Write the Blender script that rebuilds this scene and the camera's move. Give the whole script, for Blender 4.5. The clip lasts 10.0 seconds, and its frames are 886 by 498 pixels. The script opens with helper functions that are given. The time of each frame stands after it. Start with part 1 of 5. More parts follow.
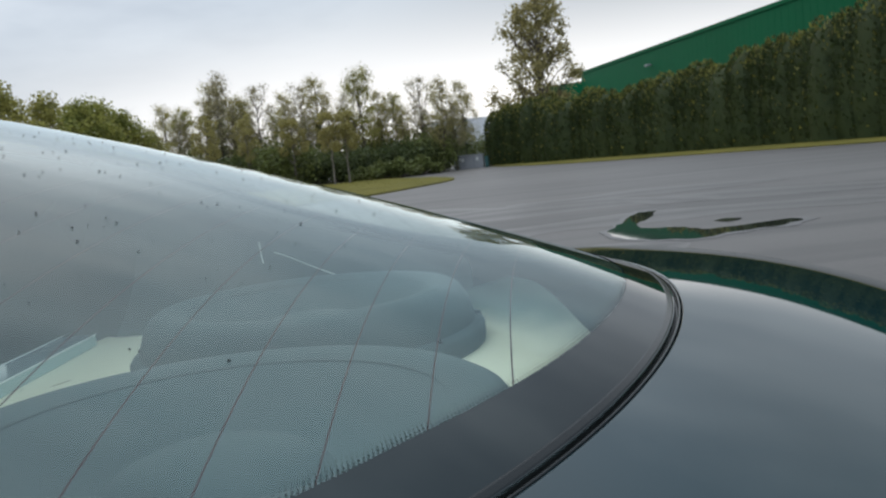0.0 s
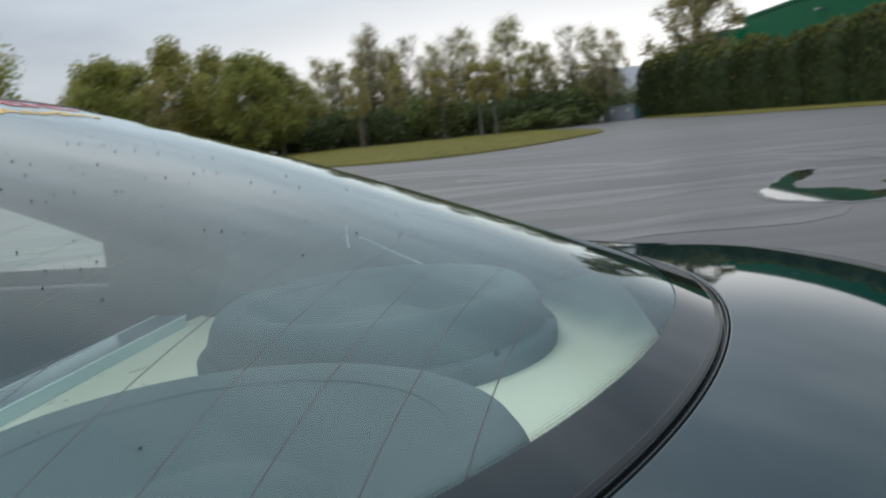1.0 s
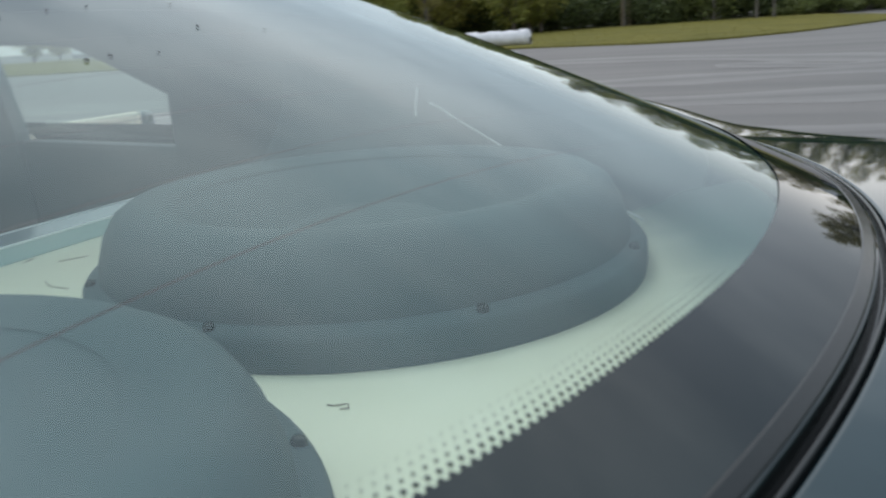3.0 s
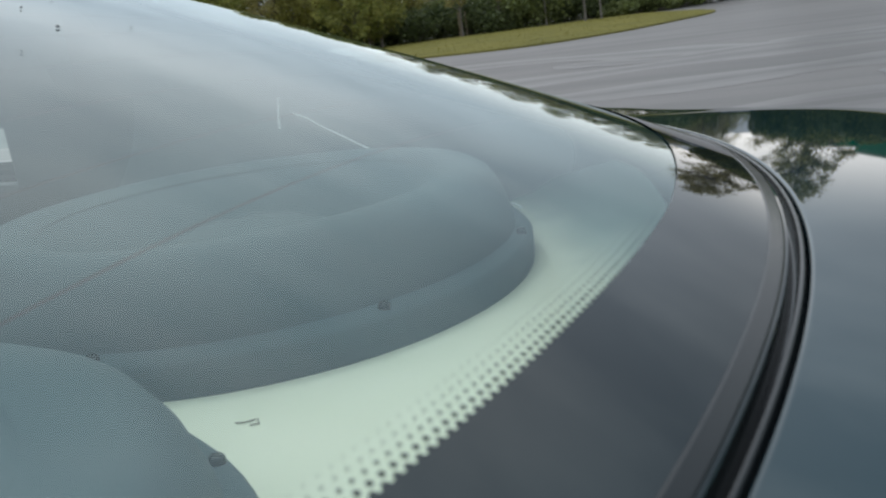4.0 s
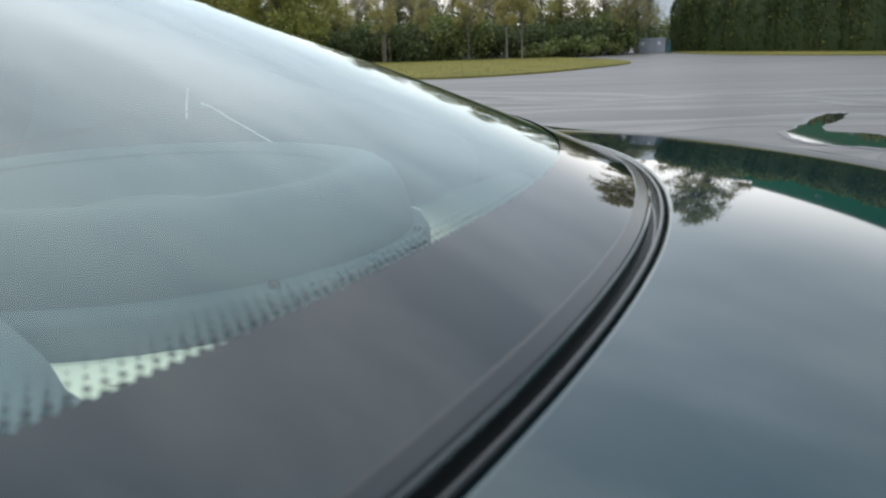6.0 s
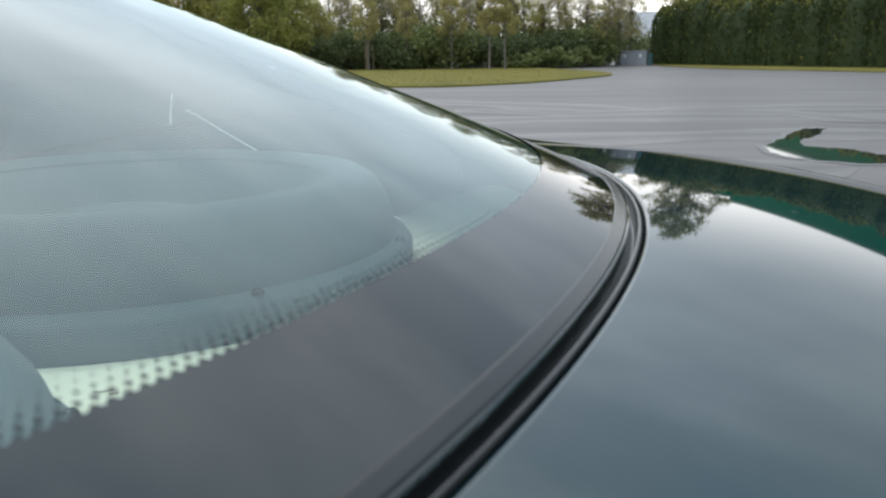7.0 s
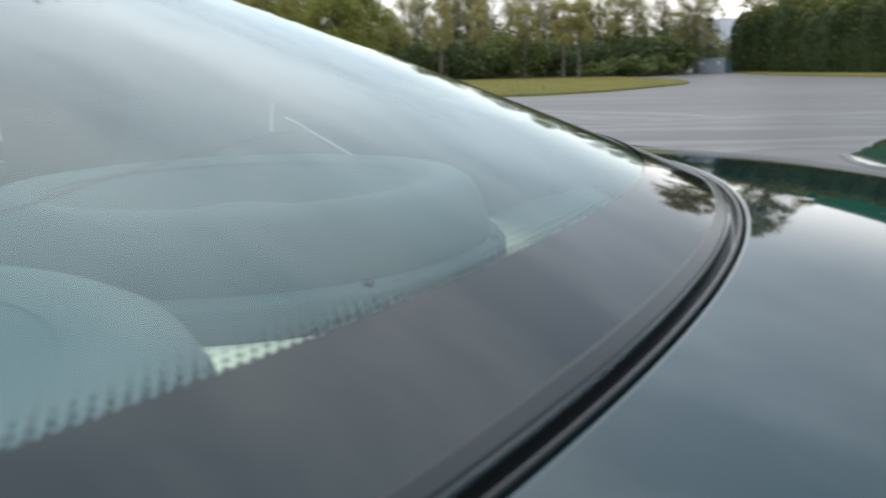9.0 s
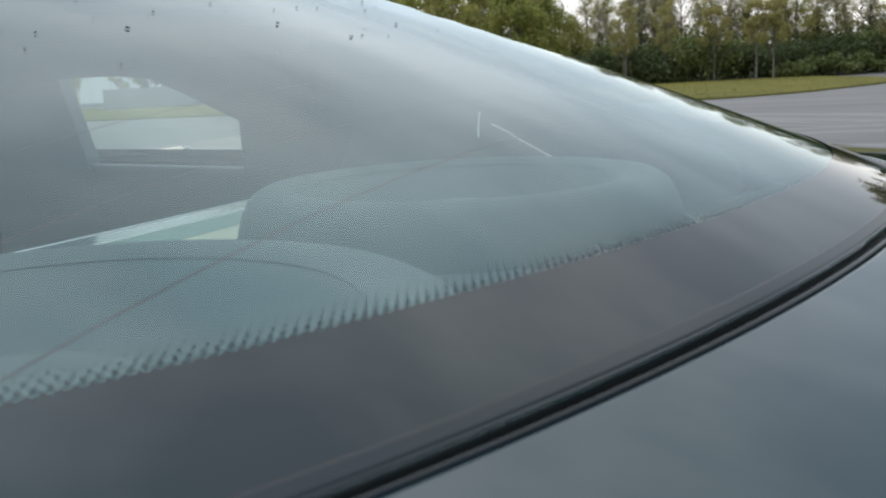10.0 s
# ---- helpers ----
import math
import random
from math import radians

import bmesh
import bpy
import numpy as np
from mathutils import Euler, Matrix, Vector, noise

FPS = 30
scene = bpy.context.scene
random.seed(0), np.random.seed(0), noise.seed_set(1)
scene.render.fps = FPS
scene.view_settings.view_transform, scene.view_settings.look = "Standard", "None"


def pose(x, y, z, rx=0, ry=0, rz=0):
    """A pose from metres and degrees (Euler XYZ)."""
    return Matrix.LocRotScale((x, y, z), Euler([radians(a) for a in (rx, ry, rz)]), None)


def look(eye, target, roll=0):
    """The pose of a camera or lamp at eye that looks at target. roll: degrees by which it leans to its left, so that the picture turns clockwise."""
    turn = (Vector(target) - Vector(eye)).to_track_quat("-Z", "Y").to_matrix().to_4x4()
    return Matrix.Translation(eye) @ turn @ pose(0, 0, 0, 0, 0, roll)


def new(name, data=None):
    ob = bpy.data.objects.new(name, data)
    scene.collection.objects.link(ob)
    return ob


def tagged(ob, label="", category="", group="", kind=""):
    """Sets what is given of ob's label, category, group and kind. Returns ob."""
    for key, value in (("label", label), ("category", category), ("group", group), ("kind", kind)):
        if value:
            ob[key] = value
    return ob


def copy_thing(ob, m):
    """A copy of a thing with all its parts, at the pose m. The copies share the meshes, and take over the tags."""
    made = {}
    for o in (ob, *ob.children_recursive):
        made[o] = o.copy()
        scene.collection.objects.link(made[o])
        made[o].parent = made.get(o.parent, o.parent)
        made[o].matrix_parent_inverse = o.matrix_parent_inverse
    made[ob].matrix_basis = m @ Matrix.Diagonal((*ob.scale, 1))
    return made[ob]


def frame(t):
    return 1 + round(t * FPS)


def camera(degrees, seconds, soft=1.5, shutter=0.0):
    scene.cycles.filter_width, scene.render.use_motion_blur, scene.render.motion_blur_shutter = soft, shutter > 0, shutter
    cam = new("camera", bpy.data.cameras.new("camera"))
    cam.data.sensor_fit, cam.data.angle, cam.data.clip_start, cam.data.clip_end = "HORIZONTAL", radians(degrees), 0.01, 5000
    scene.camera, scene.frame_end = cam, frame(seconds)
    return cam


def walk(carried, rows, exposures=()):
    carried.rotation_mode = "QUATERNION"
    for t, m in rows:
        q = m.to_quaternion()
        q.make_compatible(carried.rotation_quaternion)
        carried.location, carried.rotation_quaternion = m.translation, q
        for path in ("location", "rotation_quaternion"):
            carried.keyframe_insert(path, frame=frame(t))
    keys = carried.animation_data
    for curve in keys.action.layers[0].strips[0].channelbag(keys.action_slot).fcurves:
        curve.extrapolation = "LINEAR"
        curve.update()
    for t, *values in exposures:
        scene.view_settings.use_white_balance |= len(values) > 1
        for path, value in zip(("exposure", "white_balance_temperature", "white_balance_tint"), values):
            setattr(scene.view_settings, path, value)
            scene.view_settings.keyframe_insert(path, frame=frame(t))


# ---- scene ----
# ---- camera and walk ----
cam = camera(54.62, 10.0, soft=2.1, shutter=0.4)
cam.data.dof.use_dof, cam.data.dof.focus_distance, cam.data.dof.aperture_fstop = True, 0.65, 28.0
PATH = [
    (0, pose(0.0024, -0.6981, 1.1447, 83.943, 5.757, -3.326)),
    (0.5, pose(0.0168, -0.6905, 1.1598, 84.137, 5.910, -1.312)),
    (1, pose(0.0952, -0.6410, 1.1847, 81.679, 5.656, 6.535)),
    (1.5, pose(0.2017, -0.5791, 1.2344, 79.487, 1.372, 17.364)),
    (2, pose(0.2940, -0.4745, 1.2767, 79.575, 1.263, 27.753)),
    (2.5, pose(0.2389, -0.2741, 1.1672, 74.223, -0.252, 30.067)),
    (3, pose(0.2044, -0.2329, 1.1090, 75.303, 3.990, 23.579)),
    (4.5, pose(0.1828, -0.2329, 1.0917, 74.992, 5.303, 10.799)),
    (5, pose(0.1975, -0.2468, 1.0807, 75.454, 2.365, 9.627)),
    (6.5, pose(0.1923, -0.2454, 1.0777, 77.085, 1.523, 7.761)),
    (7, pose(0.1934, -0.2527, 1.0810, 77.235, 0.750, 7.185)),
    (7.5, pose(0.1940, -0.2608, 1.0815, 76.589, 0.689, 7.248)),
    (8, pose(0.1917, -0.2518, 1.0780, 76.892, 1.036, 7.821)),
    (8.5, pose(0.1887, -0.2604, 1.0788, 76.766, 0.956, 7.845)),
    (9, pose(0.1822, -0.2884, 1.0799, 77.948, 1.326, 11.971)),
    (9.5, pose(0.1852, -0.3451, 1.0823, 79.435, 2.595, 22.042)),
    (10, pose(0.1865, -0.3756, 1.0834, 78.888, 3.066, 23.819)),
]

walk(cam, PATH, exposures=((0.0, -0.16), (1.0, -0.22), (2.0, -0.03), (2.5, -0.16), (3.2, -0.08), (4.5, 0.05), (5.0, 0.22), (6.5, 0.34), (8.5, 0.36), (9.0, 0.35), (9.5, 0.35), (10.0, 0.05)))

# ---- world and light ----
SUN_AZ, SUN_EL = 22.0, 46.0        # degrees to the left of straight ahead, and up
SUN_WAY = (-math.sin(radians(SUN_AZ)) * math.cos(radians(SUN_EL)), math.cos(radians(SUN_AZ)) * math.cos(radians(SUN_EL)), math.sin(radians(SUN_EL)))


def build_world():
    w = bpy.data.worlds.new("overcast_sky")
    scene.world = w
    w.use_nodes = True
    nt = w.node_tree
    nt.nodes.clear()
    N = nt.nodes.new
    out, bg, sky = N("ShaderNodeOutputWorld"), N("ShaderNodeBackground"), N("ShaderNodeTexSky")
    sky.sky_type = "NISHITA"
    sky.sun_disc = False
    sky.sun_elevation, sky.sun_rotation = radians(SUN_EL), radians(-SUN_AZ)
    sky.air_density, sky.dust_density = 1.0, 2.0
    co, mp = N("ShaderNodeTexCoord"), N("ShaderNodeMapping")
    mp.inputs["Scale"].default_value = (1.0, 1.0, 3.2)
    mp.inputs["Rotation"].default_value = (0.10, 0.16, 0.3)
    n1 = N("ShaderNodeTexNoise")
    n1.inputs["Scale"].default_value, n1.inputs["Detail"].default_value, n1.inputs["Roughness"].default_value = 1.6, 6, 0.5
    ramp = N("ShaderNodeValToRGB")
    ramp.color_ramp.elements[0].position, ramp.color_ramp.elements[0].color = 0.39, (0.332, 0.38, 0.448, 1)
    ramp.color_ramp.elements[1].position, ramp.color_ramp.elements[1].color = 0.63, (0.64, 0.68, 0.733, 1)
    sep = N("ShaderNodeSeparateXYZ")
    glow = N("ShaderNodeVectorMath")                # nearness to the hidden sun
    glow.operation = "DOT_PRODUCT"
    glow.inputs[1].default_value = SUN_WAY

    def ranged(a, b, c, d):
        n = N("ShaderNodeMapRange")
        n.interpolation_type = "SMOOTHSTEP"
        for k, v in enumerate((a, b, c, d)):
            n.inputs[k + 1].default_value = v
        return n
    low = N("ShaderNodeVectorMath")                 # the clear bright strip under the cloud's edge
    low.operation = "DOT_PRODUCT"
    low.inputs[1].default_value = (0.22, 0.975, 0.0)
    hz, toward = ranged(0.03, 0.21, 1, 0), ranged(0.72, 0.985, 0.18, 1)
    up, side = ranged(0.10, 0.45, 0.82, 0.95), ranged(0.64, 1.0, 0.76, 1.75)
    zenith, high = ranged(0.5, 1.0, 1.0, 1.6), N("ShaderNodeMath")
    high.operation = "MULTIPLY"
    behind, south, full = N("ShaderNodeVectorMath"), ranged(-0.2, 1.0, 1.0, 2.0), N("ShaderNodeMath")   # unseen sky at the observer's back, brightened to light fronts facing it
    behind.operation, full.operation = "DOT_PRODUCT", "MULTIPLY"
    behind.inputs[1].default_value = (0.0, -0.9, 0.436)
    white, lift, both = N("ShaderNodeMixRGB"), N("ShaderNodeVectorMath"), N("ShaderNodeMath")
    white.inputs[2].default_value = (1.15, 1.13, 1.11, 1)
    lift.operation, both.operation = "SCALE", "MULTIPLY"
    edge = N("ShaderNodeMath")
    edge.operation = "MULTIPLY"
    mul = N("ShaderNodeMixRGB")
    mul.blend_type, mul.inputs[0].default_value, mul.inputs[2].default_value = "MULTIPLY", 1, (0.1, 0.1, 0.1, 1)
    mix = N("ShaderNodeMixRGB")
    mix.inputs[0].default_value = 0.96
    L = nt.links.new
    L(co.outputs["Generated"], mp.inputs[0]), L(mp.outputs[0], n1.inputs["Vector"]), L(n1.outputs["Fac"], ramp.inputs[0])
    L(co.outputs["Generated"], sep.inputs[0]), L(co.outputs["Generated"], glow.inputs[0])
    L(sep.outputs[2], hz.inputs[0]), L(sep.outputs[2], up.inputs[0])
    L(co.outputs["Generated"], low.inputs[0]), L(low.outputs["Value"], toward.inputs[0]), L(glow.outputs["Value"], side.inputs[0])
    L(sep.outputs[2], zenith.inputs[0]), L(zenith.outputs[0], high.inputs[0]), L(up.outputs[0], high.inputs[1])
    L(high.outputs[0], both.inputs[0]), L(side.outputs[0], both.inputs[1])
    L(co.outputs["Generated"], behind.inputs[0]), L(behind.outputs["Value"], south.inputs[0])
    L(both.outputs[0], full.inputs[0]), L(south.outputs[0], full.inputs[1])
    hue, rise, cast = N("ShaderNodeMixRGB"), ranged(0.78, 0.96, 0, 1), N("ShaderNodeMixRGB")      # warmer cloud round the hidden sun, cooler away from it
    hue.inputs[1].default_value, hue.inputs[2].default_value = (0.95, 1.0, 1.035, 1), (1.08, 1.0, 0.955, 1)
    cast.blend_type, cast.inputs[0].default_value = "MULTIPLY", 1
    L(glow.outputs["Value"], rise.inputs[0]), L(rise.outputs[0], hue.inputs[0])
    L(ramp.outputs[0], cast.inputs[1]), L(hue.outputs[0], cast.inputs[2])
    L(cast.outputs[0], lift.inputs[0]), L(full.outputs[0], lift.inputs["Scale"])
    L(hz.outputs[0], edge.inputs[0]), L(toward.outputs[0], edge.inputs[1])
    L(edge.outputs[0], white.inputs[0]), L(lift.outputs[0], white.inputs[1])
    L(sky.outputs[0], mul.inputs[1])
    L(mul.outputs[0], mix.inputs[1]), L(white.outputs[0], mix.inputs[2])
    L(mix.outputs[0], bg.inputs[0]), L(bg.outputs[0], out.inputs[0])
    bg.inputs[1].default_value = 1.3


build_world()
sun = new("sun", bpy.data.lights.new("sun", "SUN"))
sun.data.energy, sun.data.angle, sun.data.color = 0.5, radians(120), (0.98, 1.0, 0.98)
sun.matrix_world = look((0, 0, 0), tuple(-c for c in SUN_WAY))


# ---- materials ----
def material(name, color, rough=0.6, metal=0.0, spec=0.5, coat=0.0, grain=None, bump=0.0, second=None, amount=0.5,
             big=None, big_scale=0.5, big_amount=0.5, random_amount=0.0, coat_rough=0.03, leaf=0.0, coat_ior=1.5, tint=(1, 1, 1)):
    """grain: scale of fine noise that mixes in the colour second; big: a second colour at a larger scale."""
    m = bpy.data.materials.new(name)
    m.use_nodes = True
    nt = m.node_tree
    b = nt.nodes["Principled BSDF"]
    N, L = nt.nodes.new, nt.links.new
    b.inputs["Base Color"].default_value = (*color, 1)
    b.inputs["Roughness"].default_value, b.inputs["Metallic"].default_value = rough, metal
    b.inputs["Specular IOR Level"].default_value = spec
    b.inputs["Coat Weight"].default_value, b.inputs["Coat Roughness"].default_value = coat, coat_rough
    b.inputs["Specular Tint"].default_value = (*tint, 1)
    co = N("ShaderNodeTexCoord")
    b.inputs["Coat IOR"].default_value = coat_ior
    last = None
    if grain:
        n = N("ShaderNodeTexNoise")
        n.inputs["Scale"].default_value, n.inputs["Detail"].default_value = grain, 8
        L(co.outputs["Object"], n.inputs["Vector"])
        r = N("ShaderNodeValToRGB")
        r.color_ramp.elements[0].position, r.color_ramp.elements[1].position = 0.5 - amount / 2, 0.5 + amount / 2
        r.color_ramp.elements[0].color, r.color_ramp.elements[1].color = (*color, 1), (*(second or color), 1)
        L(n.outputs["Fac"], r.inputs[0])
        last = r.outputs[0]
        if bump:
            bp = N("ShaderNodeBump")
            bp.inputs["Strength"].default_value, bp.inputs["Distance"].default_value = bump, 0.01
            L(n.outputs["Fac"], bp.inputs["Height"]), L(bp.outputs[0], b.inputs["Normal"])
    if big:
        n = N("ShaderNodeTexNoise")
        n.inputs["Scale"].default_value, n.inputs["Detail"].default_value = big_scale, 4
        L(co.outputs["Object"], n.inputs["Vector"])
        mr = N("ShaderNodeMapRange")
        mr.inputs[1].default_value, mr.inputs[2].default_value, mr.inputs[4].default_value = 0.4, 0.65, big_amount
        L(n.outputs["Fac"], mr.inputs[0])
        mx = N("ShaderNodeMixRGB")
        mx.inputs[1].default_value, mx.inputs[2].default_value = (*color, 1), (*big, 1)
        L(mr.outputs[0], mx.inputs[0])
        if last:
            L(last, mx.inputs[1])
        last = mx.outputs[0]
    if random_amount:
        g = N("ShaderNodeNewGeometry") if leaf else N("ShaderNodeObjectInfo")
        hs = N("ShaderNodeHueSaturation")
        mr = N("ShaderNodeMapRange")
        mr.inputs[3].default_value, mr.inputs[4].default_value = 1 - random_amount, 1 + random_amount
        L(g.outputs["Random Per Island"] if leaf else g.outputs["Random"], mr.inputs[0])
        L(mr.outputs[0], hs.inputs["Value"])
        hs.inputs["Color"].default_value = (*color, 1)
        if last:
            L(last, hs.inputs["Color"])
        last = hs.outputs[0]
    if last:
        L(last, b.inputs["Base Color"])
    if leaf:
        t = N("ShaderNodeBsdfTranslucent")
        ms = N("ShaderNodeMixShader")
        ms.inputs[0].default_value = leaf
        t.inputs[0].default_value = (color[0] * 1.3, color[1] * 1.3, color[2], 1)
        if last:
            L(last, t.inputs[0])
        L(b.outputs[0], ms.inputs[1]), L(t.outputs[0], ms.inputs[2])
        L(ms.outputs[0], nt.nodes["Material Output"].inputs[0])
    return m


def glass_material(name, tint, dust=0.1, rough=0.0, dirt_scale=3.0):
    """A pane: clear tinted glass, mirror gloss by Fresnel, a thin film of dust."""
    m = bpy.data.materials.new(name)
    m.use_nodes = True
    nt = m.node_tree
    nt.nodes.clear()
    N, L = nt.nodes.new, nt.links.new
    out, tr, gl, df = N("ShaderNodeOutputMaterial"), N("ShaderNodeBsdfTransparent"), N("ShaderNodeBsdfGlossy"), N("ShaderNodeBsdfDiffuse")
    fr, m1, m2 = N("ShaderNodeLayerWeight"), N("ShaderNodeMixShader"), N("ShaderNodeMixShader")
    tr.inputs[0].default_value = (*tint, 1)
    gl.inputs["Roughness"].default_value = rough
    gl.inputs[0].default_value = (0.88, 0.975, 0.995, 1)
    fr.inputs["Blend"].default_value = 0.5
    pw, ma = N("ShaderNodeMath"), N("ShaderNodeMath")
    pw.operation, ma.operation = "POWER", "MULTIPLY_ADD"
    pw.inputs[1].default_value, ma.inputs[1].default_value, ma.inputs[2].default_value = 5.4, 0.955, 0.045
    L(fr.outputs["Facing"], pw.inputs[0]), L(pw.outputs[0], ma.inputs[0])
    co, n, mp, mr = N("ShaderNodeTexCoord"), N("ShaderNodeTexNoise"), N("ShaderNodeMapping"), N("ShaderNodeMapRange")
    mp.inputs["Scale"].default_value = (1.0, 2.2, 1.0)
    n.inputs["Scale"].default_value, n.inputs["Detail"].default_value = dirt_scale, 5
    mr.inputs[1].default_value, mr.inputs[2].default_value = 0.3, 0.75
    mr.inputs[3].default_value, mr.inputs[4].default_value = dust * 0.45, dust * 1.5
    L(co.outputs["Object"], mp.inputs[0]), L(mp.outputs[0], n.inputs["Vector"]), L(n.outputs["Fac"], mr.inputs[0])
    n2, mp2, streak, dirt = N("ShaderNodeTexNoise"), N("ShaderNodeMapping"), N("ShaderNodeMapRange"), N("ShaderNodeMath")     # slanting streaks in the film
    mp2.inputs["Scale"].default_value, mp2.inputs["Rotation"].default_value = (2.0, 11.0, 1.0), (0, 0, 0.7)
    n2.inputs["Scale"].default_value, n2.inputs["Detail"].default_value, n2.inputs["Distortion"].default_value = 1.0, 6, 0.8
    streak.inputs[1].default_value, streak.inputs[2].default_value, streak.inputs[3].default_value, streak.inputs[4].default_value = 0.35, 0.72, 0.72, 1.5
    dirt.operation = "MULTIPLY"
    L(co.outputs["Object"], mp2.inputs[0]), L(mp2.outputs[0], n2.inputs["Vector"]), L(n2.outputs["Fac"], streak.inputs[0])
    L(mr.outputs[0], dirt.inputs[0]), L(streak.outputs[0], dirt.inputs[1])
    film, m1.inputs[0].default_value = N("ShaderNodeVectorMath"), 0.08
    film.operation, film.inputs[0].default_value = "SCALE", tuple(c / 0.08 for c in (0.25, 0.555, 0.585))
    L(dirt.outputs[0], film.inputs["Scale"]), L(film.outputs[0], df.inputs[0])
    L(tr.outputs[0], m1.inputs[1]), L(df.outputs[0], m1.inputs[2])
    L(ma.outputs[0], m2.inputs[0]), L(m1.outputs[0], m2.inputs[1]), L(gl.outputs[0], m2.inputs[2])
    L(m2.outputs[0], out.inputs[0])
    return m


def asphalt_material(name, base, worn, dark):
    """Asphalt: fine stones, worn patches, and long dark streaks rubbed in by tyres."""
    m = material(name, base, 0.52, grain=18, second=worn, bump=0.25, amount=0.6, big=dark, big_scale=0.22, big_amount=0.55)
    nt = m.node_tree
    N, L = nt.nodes.new, nt.links.new
    b = nt.nodes["Principled BSDF"]
    before = b.inputs["Base Color"].links[0].from_socket
    co, out = N("ShaderNodeTexCoord"), before
    for scale, size, lo, hi, amount, colour in (((0.035, 0.55, 1.0), 1.0, 0.48, 0.66, 0.75, dark), ((0.10, 2.2, 1.0), 1.0, 0.52, 0.70, 0.55, dark), ((0.05, 0.30, 1.0), 1.3, 0.50, 0.70, 0.6, worn)):
        mp, n, mr, mx = N("ShaderNodeMapping"), N("ShaderNodeTexNoise"), N("ShaderNodeMapRange"), N("ShaderNodeMixRGB")
        mp.inputs["Scale"].default_value, mp.inputs["Rotation"].default_value = scale, (0, 0, 0.10 * size)
        n.inputs["Scale"].default_value, n.inputs["Detail"].default_value = size, 5
        mr.inputs[1].default_value, mr.inputs[2].default_value, mr.inputs[4].default_value = lo, hi, amount
        mx.inputs[2].default_value = (*colour, 1)
        L(co.outputs["Object"], mp.inputs[0]), L(mp.outputs[0], n.inputs["Vector"]), L(n.outputs["Fac"], mr.inputs[0])
        L(mr.outputs[0], mx.inputs[0]), L(out, mx.inputs[1])
        out = mx.outputs[0]
    L(out, b.inputs["Base Color"])
    return m


def shaded_board_material(name, near, far):
    """Board colour with shade painted in, from one colour to the other across the strip."""
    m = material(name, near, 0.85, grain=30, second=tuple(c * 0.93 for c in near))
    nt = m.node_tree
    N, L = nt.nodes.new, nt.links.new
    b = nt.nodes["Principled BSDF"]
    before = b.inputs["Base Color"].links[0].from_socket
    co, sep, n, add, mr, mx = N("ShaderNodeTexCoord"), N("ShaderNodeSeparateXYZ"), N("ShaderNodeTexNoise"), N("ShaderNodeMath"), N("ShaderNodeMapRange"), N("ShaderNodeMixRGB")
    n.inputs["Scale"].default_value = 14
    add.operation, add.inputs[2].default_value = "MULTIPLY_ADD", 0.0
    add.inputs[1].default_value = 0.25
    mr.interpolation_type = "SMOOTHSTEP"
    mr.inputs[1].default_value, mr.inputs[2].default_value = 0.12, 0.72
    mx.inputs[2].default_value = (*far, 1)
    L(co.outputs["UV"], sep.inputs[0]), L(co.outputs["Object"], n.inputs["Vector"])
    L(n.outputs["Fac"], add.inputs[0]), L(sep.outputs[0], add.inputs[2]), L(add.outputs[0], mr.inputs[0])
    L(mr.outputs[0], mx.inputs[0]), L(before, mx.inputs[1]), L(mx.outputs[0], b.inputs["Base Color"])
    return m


def clear_material(name, tint):
    m = bpy.data.materials.new(name)
    m.use_nodes = True
    nt = m.node_tree
    nt.nodes.clear()
    out, tr = nt.nodes.new("ShaderNodeOutputMaterial"), nt.nodes.new("ShaderNodeBsdfTransparent")
    tr.inputs[0].default_value = (*tint, 1)
    nt.links.new(tr.outputs[0], out.inputs[0])
    return m


M = {}
M["paint"] = material("dark_blue_grey_car_paint", (0.003, 0.021, 0.027), 0.03, 0.0, 0.53, 0.0, grain=40, second=(0.004, 0.024, 0.031), big=(0.0035, 0.022, 0.028), big_scale=3, tint=(0.78, 0.95, 1.0))
M["rubber"] = material("black_rubber", (0.010, 0.011, 0.011), 0.22, 0, 0.42, grain=200, second=(0.013, 0.014, 0.014), tint=(0.82, 0.94, 1.0))
M["frit"] = material("black_ceramic_frit", (0.005, 0.008, 0.010), 0.03, 0, 0.39, 0.0, grain=40, second=(0.007, 0.010, 0.012), big=(0.013, 0.018, 0.022), big_scale=6, big_amount=0.4, tint=(0.75, 0.95, 0.98))
M["glass"] = glass_material("dusty_rear_glass", (0.95, 0.985, 0.93), 0.06)
M["clear"] = clear_material("glass_inside", (0.97, 1.0, 0.99))
M["side_glass"] = glass_material("side_window_glass", (0.90, 0.97, 0.95), 0.06)
M["heater"] = material("brown_heating_wire", (0.050, 0.010, 0.008), 0.8, 0.0, 0.1, grain=20, second=(0.056, 0.012, 0.009))
M["shelf"] = material("cream_painted_board", (0.82, 0.81, 0.67), 0.5, grain=30, second=(0.76, 0.76, 0.61), big=(0.69, 0.68, 0.53), big_scale=5, big_amount=0.35)
# cone, foam, trim and seat are lifted: window haze is put into their colour
M["cloth"] = material("grey_speaker_cone", (0.056, 0.086, 0.096), 0.85, grain=9, second=(0.061, 0.092, 0.102), big=(0.072, 0.106, 0.117), big_scale=5, big_amount=0.5)
M["foam"] = material("grey_foam_surround", (0.056, 0.086, 0.096), 0.85, grain=9, second=(0.061, 0.092, 0.102))
